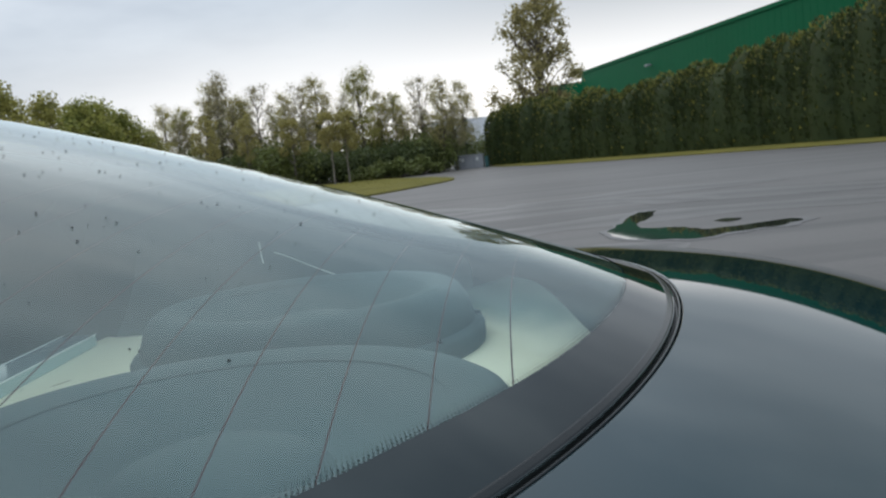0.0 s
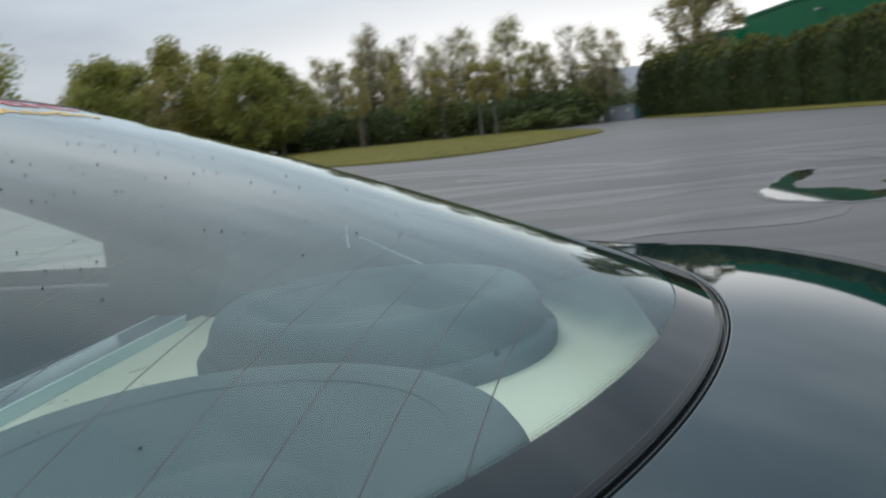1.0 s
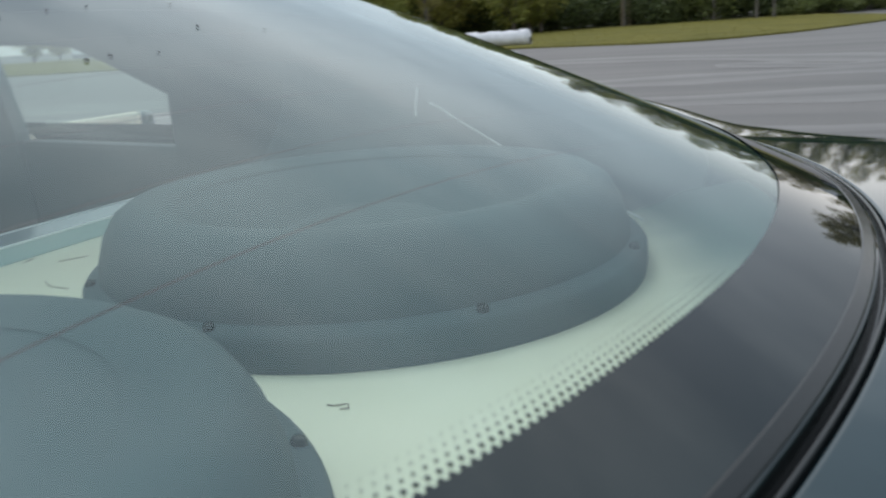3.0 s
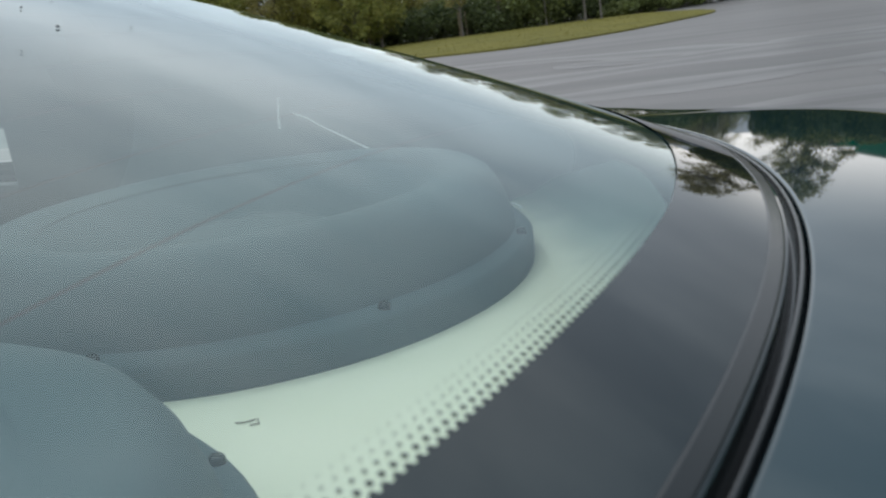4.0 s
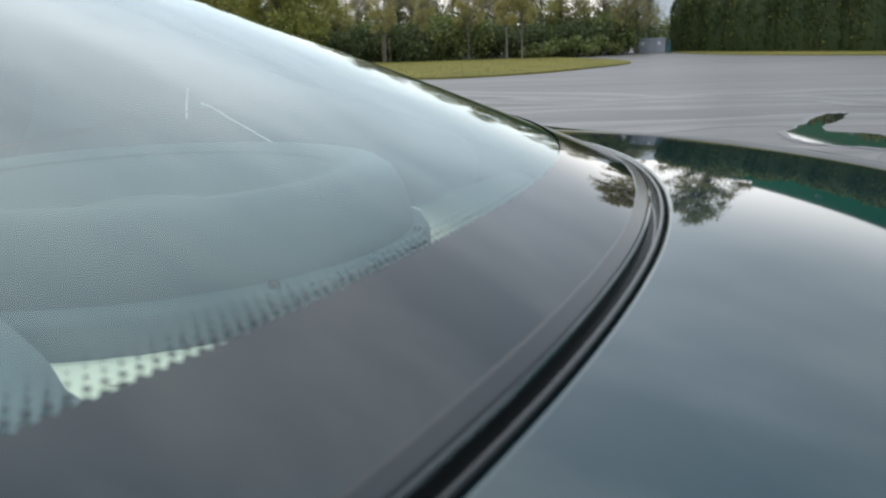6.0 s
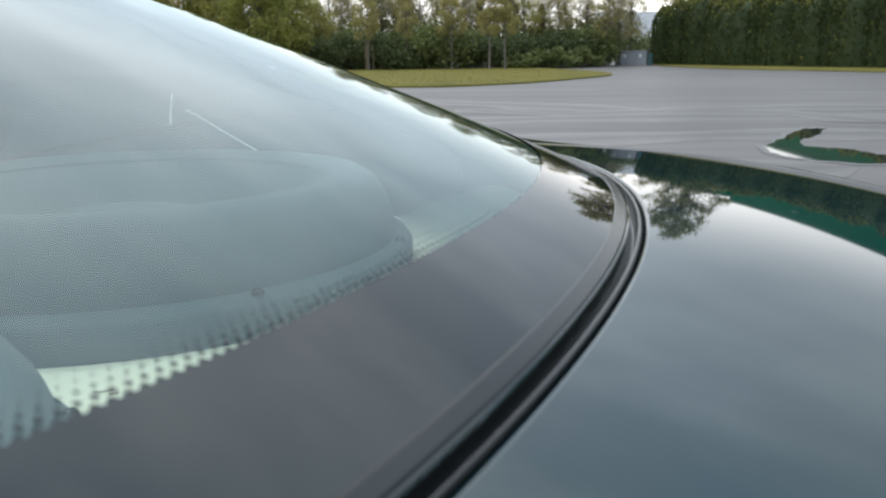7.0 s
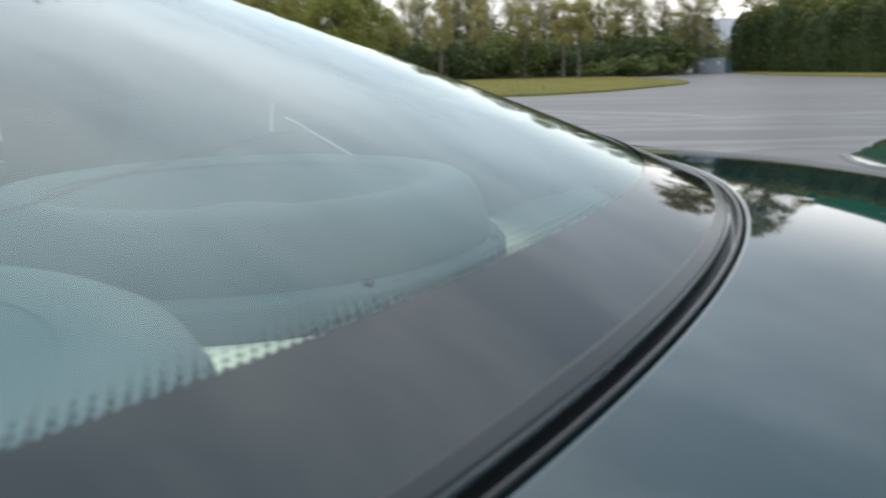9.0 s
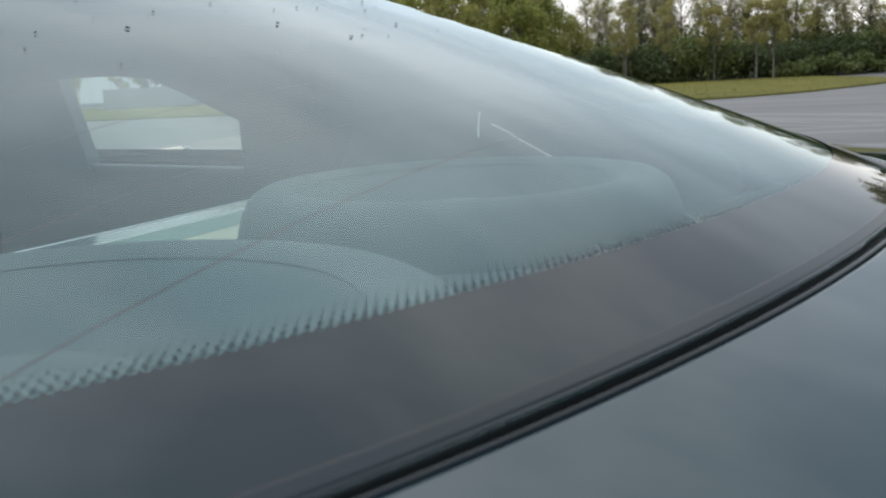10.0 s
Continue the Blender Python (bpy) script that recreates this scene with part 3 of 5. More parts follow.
def build_roof():
    rows = []
    for a in range(31):
        row = []
        for b in range(41):
            k = -0.50 + 1.0 * b / 40
            start = ROOF_U - 0.008 + max(0.0, abs(k) - 0.42) * 0.62
            u = start + (-1.70 - start) * a / 30
            row.append((u, VC + k, roof_w(u, abs(k)) - 0.002))
        rows.append(row)
    top = grid_mesh("roof", rows, M["paint"], car, "dark glossy car roof reflecting the pale sky")
    lining = [[(u, v, w - 0.03) for u, v, w in r] for r in rows[3:]]
    grid_mesh("headlining", lining, M["trim"], car, "grey cloth headlining", flip=True)
    # closed panel between roof, rear pillar and side window
    for s in (-1, 1):
        top_line = [(-0.528 - 1.17 * t / 16, 0.505) for t in range(17)]
        foot = smooth3([(-0.79, 0.733, 0.93), (-0.795, 0.690, 0.985), (-0.805, 0.655, 1.030), (-0.88, 0.640, 1.064), (-0.965, 0.632, 1.098), (-1.06, 0.625, 1.132), (-1.36, 0.615, 1.140), (-1.70, 0.615, 1.075)], 17)
        rows = []
        for (u, k), f in zip(top_line, foot):
            bulge = min(1.0, (-0.528 - u) / 0.25)
            w = roof_w(u, k) - 0.002
            a, b = Vector((u, VC + s * k, w)), Vector((f[0], VC + s * f[1], f[2]))
            rows.append([tuple(a.lerp(b, q / 8) + Vector((0, s * 0.018, 0.014)) * bulge * math.sin(math.pi * q / 8)) for q in range(9)])
        grid_mesh("roof_side", rows, M["paint"], car, "dark glossy roof side and rear pillar", flip=(s > 0))
        inner = [[(x, y - s * 0.025, z - 0.012) for x, y, z in r] for r in rows]
        grid_mesh("roof_side_lining", inner, M["trim"], car, "dark grey lining over the side window", flip=(s < 0))
    return top


def smooth3(pts, n):
    """n points along a polyline, rounded."""
    m = len(pts) - 1
    out = []
    for i in range(n):
        x = m * i / (n - 1)
        j = min(m - 1, int(x))
        out.append(tuple(Vector(pts[j]).lerp(Vector(pts[j + 1]), x - j)))
    return out


build_roof()


def side_pane(name, win, s, label):
    n = len(win)
    ins, outs = [(u, VC + s * 0.630, w) for u, w in win], [(u, VC + s * 0.634, w) for u, w in win]
    faces = [tuple(range(n)), tuple(range(2 * n - 1, n - 1, -1))] + [(i, n + i, n + (i + 1) % n, (i + 1) % n) for i in range(n)]
    mesh_object(name, ins + outs, faces, [M["side_glass"], M["clear"]], car, label, index=[0] + [1] * (n + 1)).visible_shadow = False


def build_flanks():
    """Doors, front wings, bonnet and the glass round the cabin: the rest of the closed body."""
    for s in (-1, 1):
        k = lambda q: VC + s * q
        # lower side from the rear pillar to the nose; the far side has its door opening
        section = ((0.665, 0.985), (0.705, 0.965), (0.735, 0.93), (0.775, 0.80), (0.79, 0.62), (0.78, 0.45), (0.75, 0.30), (0.68, 0.24))

        def flank(name, u0, u1, first, label):
            rows, m = [], max(4, int(abs(u1 - u0) / 0.07))
            for j in range(m + 1):
                u = u0 + (u1 - u0) * j / m
                taper = 1 - 0.10 * max(0.0, (-2.6 - u)) ** 2
                rows.append([(u, k(q * taper), w if w < 0.9 else w - 0.10 * max(0.0, -1.9 - u) / 1.6) for q, w in section[first:]])
            grid_mesh(name, rows, M["paint"], car, label, flip=(s > 0))
        if s < 0:
            flank("side_panel", -0.78, -3.53, 0, "dark glossy door and wing panel")
        else:
            flank("rear_wing", -0.78, -1.42, 0, "dark glossy rear wing")
            flank("door_sill", -1.42, -2.58, 5, "dark glossy sill under the open door")
            flank("front_wing", -2.58, -3.53, 0, "dark glossy front wing")
        # roof rail, rear pillar foot, centre pillar
        rail = [(-1.60, k(0.61), 1.115), (-1.80, k(0.615), 1.095), (-1.95, k(0.63), 1.075), (-2.30, k(0.67), 0.98)]
        tube("windscreen_pillar", rail, 0.028, M["paint"], car, "dark windscreen pillar", sides=10)
        side_pane("rear_side_window", [(-0.79, 1.015), (-1.29, 0.978), (-1.37, 1.155), (-1.06, 1.145), (-0.965, 1.108), (-0.80, 1.042)], s, "tinted tapering rear side window")
        if s < 0:
            side_pane("door_window", [(-1.72, 0.965), (-2.20, 0.965), (-1.95, 1.12), (-1.72, 1.19)], s, "tinted door window")
    # bonnet and windscreen
    rows = []
    for j in range(25):
        t = j / 24
        rows.append([(-2.28 - 1.25 * t - 0.10 * t * (1 - (q / 0.7) ** 2), VC + q * (1 - 0.09 * t ** 3), 0.975 - 0.09 * t - 0.13 * t ** 5 - 0.05 * (q / 0.7) ** 2) for q in [-0.70 + 1.4 * b / 24 for b in range(25)]])
    bonnet = grid_mesh("bonnet", rows, M["paint"], car, "dark glossy bonnet")
    front = rows[-1]
    rows = []
    for j in range(9):
        t = j / 8
        rows.append([(-1.66 - 0.64 * t, VC + q * (0.56 + 0.1 * t), roof_w(-1.66, 0) - 0.02 - (roof_w(-1.66, 0) - 0.985) * t - 0.03 * q * q - 0.08 * (1 - t) * q ** 4) for q in [-1 + b / 10 for b in range(21)]])
    grid_mesh("windscreen", rows, M["side_glass"], car, "tinted curved windscreen")
    rows = [front]
    for du, dw in ((-0.030, -0.02), (-0.055, -0.07), (-0.075, -0.16), (-0.095, -0.26), (-0.095, -0.36), (-0.06, -0.45), (0.02, -0.50)):
        rows.append([(u + du * (1 - 0.5 * ((v - VC) / 0.64) ** 4), VC + (v - VC) * (1 + 0.06 * min(1, -dw / 0.2)), w + dw) for u, v, w in front])
    bumper = grid_mesh("front_bumper", rows, M["paint"], car, "dark front bumper")
    part("air_intake", box_bm(0.03, 0.80, 0.10, 0.012, (-3.708, VC, 0.43)), M["trim"], bumper, "dark lower air intake")
    for s in (-1, 1):
        part("headlight", box_bm(0.12, 0.26, 0.10, 0.035, (-3.585, VC + s * 0.44, 0.66), 3), M["acrylic"], bumper, "clear headlight")
    part("floor_pan", box_bm(3.9, 1.36, 0.04, 0.01, (-1.55, VC, 0.26)), M["trim"], car, "dark car floor")
    for u in (-0.15, -2.75):
        for s in (-1, 1):
            at, turn = (u, VC + s * 0.70, 0.31), Matrix.Rotation(radians(90), 4, "X")
            tyre = lathe("wheel", [(0.20, -0.095), (0.285, -0.10), (0.31, -0.08), (0.31, 0.08), (0.285, 0.10), (0.20, 0.095)], M["rubber"], car, "black rubber tyre", 40, at, turn)
            lathe("rim", [(0.03, -0.085 * 1), (0.10, -0.075), (0.19, -0.09), (0.205, -0.095), (0.205, 0.095), (0.19, 0.09), (0.10, 0.075), (0.03, 0.085)], M["galv"], tyre, "grey alloy rim", 40, at, turn)


build_flanks()


# ---- cabin ----
SHELF = 0.9276


def build_shelf():
    # board under the window, cut to the glass's lower edge
    pts = []
    for j in range(49):
        k = -0.58 + 1.16 * j / 48
        pts.append((bottom_u(k) - 0.012, VC + k))
    pts += [(-0.57, VC + 0.60), (-0.57, VC - 0.60)]
    n = len(pts)
    mesh_object("parcel_shelf", [(u, v, SHELF) for u, v in pts] + [(u, v, SHELF - 0.018) for u, v in pts],
                [list(range(n)), list(range(2 * n - 1, n - 1, -1))] + [[i, n + i, n + (i + 1) % n, (i + 1) % n] for i in range(n)], M["shelf"], car, "cream painted rear shelf board, scuffed")
    # raised pale strip along the front of the shelf
    section = [(0.0, SHELF + 0.0005), (0.0, SHELF + 0.0165), (-0.053, SHELF + 0.0165), (-0.053, SHELF + 0.0005)]
    ends = (-0.40, 0.430)
    at = lambda u, k: u - 0.4819 - 0.158 * k
    verts = [(at(u, k), VC + k, w) for k in ends for u, w in section]
    strip = mesh_object("shelf_strip", verts, [(3, 2, 1, 0), (4, 5, 6, 7), (0, 1, 5, 4), (1, 2, 6, 5), (2, 3, 7, 6), (3, 0, 4, 7)], [M["acrylic"], M["acrylic_top_reflection"]], car, "pale acrylic ledge along the front of the shelf", index=[0, 0, 0, 1, 0, 0])
    for u, w in section[1:3]:
        tube("strip_edge", [(at(u, k), VC + k, w) for k in ends], 0.0011, M["acrylic_edge"], strip, "thin pale line along the edge", sides=6)


build_shelf()


def build_scuffs():
    """Hair-thin scratches and crumbs on the shelf board."""
    r = random.Random(4)
    for pts in SCUFFS:
        line = [(u + r.uniform(-0.0006, 0.0006), VC + k + r.uniform(-0.0006, 0.0006), SHELF + 0.0008) for u, k in pts]
        tube("scuff_mark", line, 0.0004, M["scuff"], car, "thin dark scuff on the cream board", sides=5)


SCUFFS = [[(-0.040, 0.090), (-0.036, 0.091), (-0.032, 0.095)], [(-0.032, 0.095), (-0.028, 0.092), (-0.031, 0.089)], [(-0.420, 0.160), (-0.408, 0.153), (-0.395, 0.151), (-0.378, 0.155)],
          [(-0.486, 0.085), (-0.484, 0.094)], [(-0.476, 0.097), (-0.474, 0.103)], [(-0.500, 0.185), (-0.505, 0.198)], [(-0.458, 0.026), (-0.455, 0.032)], [(-0.352, 0.138), (-0.362, 0.105), (-0.375, 0.062), (-0.383, 0.030)],
          [(-0.470, 0.20), (-0.462, 0.225)]]
build_scuffs()


def build_subwoofer(u, k, r, up):
    at = (u, VC + k, SHELF)
    h = up
    frame_ = lathe("subwoofer", [(r - 0.001, 0.0), (r, h * 0.10), (r, h * 0.26), (r - 0.003, h * 0.32), (r - 0.011, h * 0.34), (r - 0.013, h * 0.36)], M["foam"], car, "large round dark grey subwoofer on the shelf", 96, at)
    lathe("surround", [(r - 0.012, h * 0.34), (r - 0.013, h * 0.50), (r - 0.018, h * 0.72), (r - 0.026, h * 0.90), (r - 0.036, h * 0.985), (r - 0.046, h), (r - 0.058, h - 0.002), (r - 0.068, h - 0.006)], M["foam"], frame_, "high rolled foam surround", 96, at)
    lathe("cone", [(r - 0.066, h - 0.006), (r - 0.074, h - 0.010), (0.5 * r, h - 0.034), (0.082, h - 0.046), (0.072, h - 0.050)], M["cloth"], frame_, "grey paper cone", 96, at)
    lathe("dust_cap", [(0.080, h - 0.047), (0.066, h - 0.036), (0.046, h - 0.028), (0.024, h - 0.024), (0.0005, h - 0.023)], M["cloth"], frame_, "domed dust cap", 64, at)
    for j in range(8):
        a = (j + 0.3) * math.pi / 4
        lathe("bolt", [(0.0036, h * 0.30), (0.0036, h * 0.36), (0.0026, h * 0.38), (0.0003, h * 0.38)], M["rubber"], frame_, "small dark bolt", 10, (at[0] + (r - 0.0065) * math.cos(a), at[1] + (r - 0.0065) * math.sin(a), at[2]))
    return frame_


build_subwoofer(-0.183, 0.295, 0.210, 0.072)
build_subwoofer(-0.108, -0.165, 0.2285, 0.065)


def build_cabin():
    for s in (-1, 1):
        # hollow rear pillar lining between the shelf and the glass
        pts = []
        for j in range(17):
            t = j / 16
            u = -0.02 - 0.53 * t
            foot = Vector((u, 0.53 - 0.05 * t, SHELF - 0.002))
            side = 0.548 if u < -0.296 else 0.548 - 0.42 * (u + 0.296) ** 2
            side += 0.18 * min(0.0, u + 0.296)
            top = Vector((u, side - 0.010, 0))
            top.z = glass_w(u, VC + top.y) - 0.008
            bow = Vector((u, 0.665, (foot.z + top.z) / 2))
            pts.append([(q.x, VC + s * q.y, q.z) for q in [foot * (1 - f) ** 2 + bow * 2 * f * (1 - f) + top * f * f for f in [k / 12 for k in range(13)]]])
        lining = grid_mesh("pillar_lining", pts, M["trim"], car, "dark grey rear pillar lining", flip=(s < 0))
        quarter = []
        for j in range(11):
            t = j / 10
            f = t * t * (3 - 2 * t)
            quarter.append([tuple(Vector(p).lerp(Vector((-0.84, VC + s * 0.617, 0.86 + 0.175 * i / 12)), f)) for i, p in enumerate(pts[-1])])
        grid_mesh("quarter_trim", quarter, M["trim"], car, "grey side lining beside the rear seat", flip=(s < 0))
        # rounded corner where the board turns up to the pillar; its shade is painted on
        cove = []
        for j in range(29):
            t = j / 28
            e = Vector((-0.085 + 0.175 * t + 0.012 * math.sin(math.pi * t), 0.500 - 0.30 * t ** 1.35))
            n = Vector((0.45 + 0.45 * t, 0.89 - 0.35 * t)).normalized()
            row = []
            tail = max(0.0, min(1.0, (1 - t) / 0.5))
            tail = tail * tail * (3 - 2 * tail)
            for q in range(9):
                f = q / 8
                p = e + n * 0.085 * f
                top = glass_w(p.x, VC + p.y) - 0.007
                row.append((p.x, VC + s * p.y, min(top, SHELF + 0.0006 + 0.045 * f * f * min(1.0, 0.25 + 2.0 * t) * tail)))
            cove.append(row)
        cove_mesh = grid_mesh("pillar_cove", cove, M["cove"], lining, "cream corner with painted shade, fading to teal grey", flip=(s < 0))
        fade = cove_mesh.data.uv_layers.new(name="across")
        for loop, uv in zip(cove_mesh.data.loops, fade.data):
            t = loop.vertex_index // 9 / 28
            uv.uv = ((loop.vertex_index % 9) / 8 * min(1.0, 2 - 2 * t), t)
        # pale cable clipped along the lining
        if s > 0:
            cab = smooth3([(-0.320, 0.568, 1.027), (-0.262, 0.552, 1.006), (-0.205, 0.540, 0.981), (-0.190, 0.535, 0.978), (-0.120, 0.508, 0.957), (-0.060, 0.487, 0.946), (-0.030, 0.462, 0.940)], 25)
            tube("cable", [(u, VC + k + 0.0012 * math.sin(q * 1.7), w + 0.0010 * math.sin(q * 1.1)) for q, (u, k, w) in enumerate(cab)], 0.0010, M["wire"], lining, "thin pale cable", sides=6)
            tube("cable_end", [(-0.338, VC + 0.565, 1.012), (-0.342, VC + 0.571, 1.022), (-0.346, VC + 0.580, 1.034), (-0.349, VC + 0.586, 1.042)], 0.0013, M["wire"], lining, "pale cable end", sides=6)
    # rear seat back below the shelf's front edge
    part("rear_seat_back", box_bm(0.14, 1.14, 0.42, 0.05, (-0.66, VC, 0.70), 4), M["seat"], car, "dark cloth rear seat back")
    part("rear_seat_cushion", box_bm(0.50, 1.14, 0.18, 0.05, (-0.86, VC, 0.45), 4), M["seat"], car, "dark cloth rear seat cushion")
    for k in (0.36, -0.36):
        seat = part("front_seat", box_bm(0.50, 0.48, 0.16, 0.05, (-2.08, VC + k, 0.46), 4), M["seat"], car, "dark cloth front seat")
        bm = box_bm(0.13, 0.46, 0.56, 0.055, (0, 0, 0.28), 5)
        for v in bm.verts:
            v.co.y *= 1 - 0.35 * max(0.0, v.co.z - 0.33) / 0.23
        bmesh.ops.transform(bm, verts=bm.verts, matrix=pose(-1.90, VC + k, 0.46, 0, 12, 0))
        part("seat_back", bm, M["seat"], seat)
        part("headrest", box_bm(0.09, 0.25, 0.15, 0.04, (-1.775, VC + k, 1.075), 4), M["seat"], seat)
        for d in (-0.06, 0.06):
            tube("headrest_post", [(-1.79, VC + k + d, 0.98), (-1.78, VC + k + d, 1.05)], 0.006, M["chrome"], seat, "chrome headrest post")
    for s in (-1, 1):
        # the far door stands open
        hinge = pose(-2.60, VC + s * 0.683, 0, 0, 0, 34.5 if s > 0 else 0)
        turn = Matrix.Rotation(radians(90 * s), 4, "X")
        bm = box_bm(0.97, 0.035, 0.54, 0.012, (0.485, 0, 0.663))
        for v in bm.verts:                  # the waistline rises towards the rear
            if v.co.z > 0.663:
                v.co.z += 0.08 * (v.co.x - 0.90)
        bmesh.ops.transform(bm, verts=bm.verts, matrix=hinge)
        if s > 0:
            skin = box_bm(0.98, 0.08, 0.60, 0.03, (0.490, 0.0585, 0.63), 3)
            for v in skin.verts:
                if v.co.z > 0.63:
                    v.co.z += 0.08 * (v.co.x - 0.90)
            bmesh.ops.transform(skin, verts=skin.verts, matrix=hinge)
            part("open_door", skin, M["paint"], car, "dark glossy open car door")
        card = part("door_lining", bm, M["beige"], car, "beige door lining with dark speaker rings" + (", door ajar" if s > 0 else ""))
        for x, w, r in ((0.235, 0.69, 0.085), (0.485, 0.71, 0.12), (0.85, 0.785, 0.11)):
            ring = [(r, 0.0), (r, 0.012), (r * 0.85, 0.014), (r * 0.78, 0.006), (r * 0.25, 0.0), (0.001, 0.002)]
            lathe("door_speaker", ring, M["rubber"], card, "dark round door speaker", 40, (0, 0, 0), hinge @ Matrix.Translation((x, -s * 0.0185, w)) @ turn)
        for name, size, at, mat, label in (("handle_recess", (0.20, 0.012, 0.06), (0.285, -s * 0.020, 0.828), M["rubber"], "dark handle recess"),
                                           ("door_handle", (0.115, 0.018, 0.016), (0.285, -s * 0.028, 0.832), M["chrome"], "chrome door handle")):
            bm = box_bm(*size, 0.005, at, 3)
            bmesh.ops.transform(bm, verts=bm.verts, matrix=hinge)
            part(name, bm, mat, card, label)
        prof = [(-1.22, 0.50), (-1.285, 0.972), (-1.365, 1.17), (-1.63, 1.17), (-1.655, 0.95), (-1.68, 0.50)]
        n = len(prof)
        faces = [tuple(range(n)), tuple(range(2 * n - 1, n - 1, -1))] + [(i, n + i, n + (i + 1) % n, (i + 1) % n) for i in range(n)]
        mesh_object("belt_pillar", [(u, VC + s * 0.612, w) for u, w in prof] + [(u, VC + s * 0.638, w) for u, w in prof], faces, M["trim"], car, "dark wide pillar lining with the seat belt")
        part("rear_side_lining", box_bm(0.60, 0.025, 0.30, 0.010, (-1.10, VC + s * 0.630, 0.81)), M["trim"], car, "dark rear side lining")
    part("dashboard", box_bm(0.42, 1.24, 0.26, 0.07, (-2.34, VC, 0.83), 4), M["trim"], car, "dark dashboard")


build_cabin()


# ---- sticker on the glass ----
def text_mesh(name, body, mat, parent, u_base, height, v0, v1, label):
    """Lettering laid on the glass between v0 and v1, its foot at u_base."""
    cu = bpy.data.curves.new(name, "FONT")
    cu.body, cu.size, cu.shear, cu.offset = body, 1.0, 0.25, 0.022
    tmp = new(name + "_curve", cu)
    me = bpy.data.meshes.new_from_object(tmp.evaluated_get(bpy.context.evaluated_depsgraph_get()))
    bpy.data.objects.remove(tmp)
    xs = [v.co.x for v in me.vertices]
    x0, x1 = min(xs), max(xs)
    for v in me.vertices:
        v.co = on_glass(u_base - v.co.y * height, v0 + (v.co.x - x0) / (x1 - x0) * (v1 - v0))
    me.materials.clear()
    me.materials.append(mat)
    ob = new(name, me)
    ob.parent = parent
    ob["label"] = label


def on_glass(u, v, up=0.0006):
    return Vector((u, v, glass_w(u, v) + up))


def build_specks():
    r = random.Random(77)
    verts, faces = [], []
    for _ in range(190):
        u, k = r.uniform(-0.34, 0.0), r.uniform(-0.36, 0.10)
        if u > bottom_u(k) - 0.06:
            continue
        s = r.choice((0.0003, 0.0005, 0.0007, 0.0010))
        n0 = len(verts)
        for q in range(5):
            verts.append(on_glass(u + s * math.cos(q * 1.257) * r.uniform(0.7, 1.3), VC + k + s * math.sin(q * 1.257) * r.uniform(0.7, 1.3), 0.0005))
        verts.append(on_glass(u, VC + k, 0.0005 + s * 0.9))
        faces += [(n0 + q, n0 + (q + 1) % 5, n0 + 5) for q in range(5)]
    tagged(mesh_object("dirt_specks", verts, faces, M["rubber"], WINDOW, "small dark specks of dirt on the glass"), kind="stuff")


build_specks()


def build_sticker():
    for word, v0, v1 in (("Car", -0.088, 0.038), ("Audio", 0.052, 0.207)):
        text_mesh("sticker_text", word, M["yellow"], WINDOW, -0.446, 0.046, v0, v1, "yellow vinyl lettering on the window")
    # the red line above it: plain slanted shapes
    for j in range(7):
        v0 = -0.17 + 0.06 * j
        verts, faces = [], []
        for q, (a, b, c, d) in enumerate(((0.0, 0.012, 0.0, 0.042), (0.012, 0.046, 0.0, 0.011), (0.012, 0.046, 0.031, 0.042), (0.034, 0.046, 0.011, 0.031 if j % 2 else 0.02))):
            n0 = len(verts)
            for i in range(2):
                for h in (c, d):
                    verts.append(on_glass(-0.503 - h, v0 + (a, b)[i] + h * 0.3))
            faces.append((n0, n0 + 2, n0 + 3, n0 + 1))
        mesh_object("sticker_mark", verts, faces, M["red"], WINDOW, "red vinyl mark on the window")


build_sticker()

# ---- ground ----
def slab(name, pts, z, depth, mat, parent=None, label=""):
    """A flat piece with thickness, from its outline."""
    n = len(pts)
    verts = [(x, y, z) for x, y in pts] + [(x, y, z - depth) for x, y in pts]
    faces = [list(range(n))] + [[i, n + i, n + (i + 1) % n, (i + 1) % n] for i in range(n)]
    return mesh_object(name, verts, faces, mat, parent, label)


ground = mesh_object("ground", [(-900, -900, 0), (900, -900, 0), (900, 900, 0), (-900, 900, 0)], [(0, 1, 2, 3)], M["asphalt"])
tagged(ground, "wide worn grey asphalt car park", "ground", kind="structure")


def smooth_line(pts, n=8):
    out = []
    for i in range(len(pts) - 1):
        p = [Vector(pts[max(0, min(len(pts) - 1, k))]) for k in (i - 1, i, i + 1, i + 2)]
        for k in range(n):
            t = k / n
            q = 0.5 * ((2 * p[1]) + (p[2] - p[0]) * t + (2 * p[0] - 5 * p[1] + 4 * p[2] - p[3]) * t * t + (3 * p[1] - p[0] - 3 * p[2] + p[3]) * t ** 3)
            out.append((q.x, q.y))
    return out + [tuple(pts[-1])]


lawn_edge = smooth_line([(-140, 34), (-60, 33.2), (-22, 32.6), (-11, 31.3), (-4.5, 28.9), (-1.4, 31.2), (0.6, 35.2), (2.95, 42.4), (2.6, 50.5), (0.8, 58), (-1, 66), (-1, 80)])
lawn = slab("lawn", lawn_edge + [(-140, 80)], 0.06, 0.1, M["grass"])
tagged(lawn, "rough yellow-green grass strip along the asphalt", "grass", kind="structure")
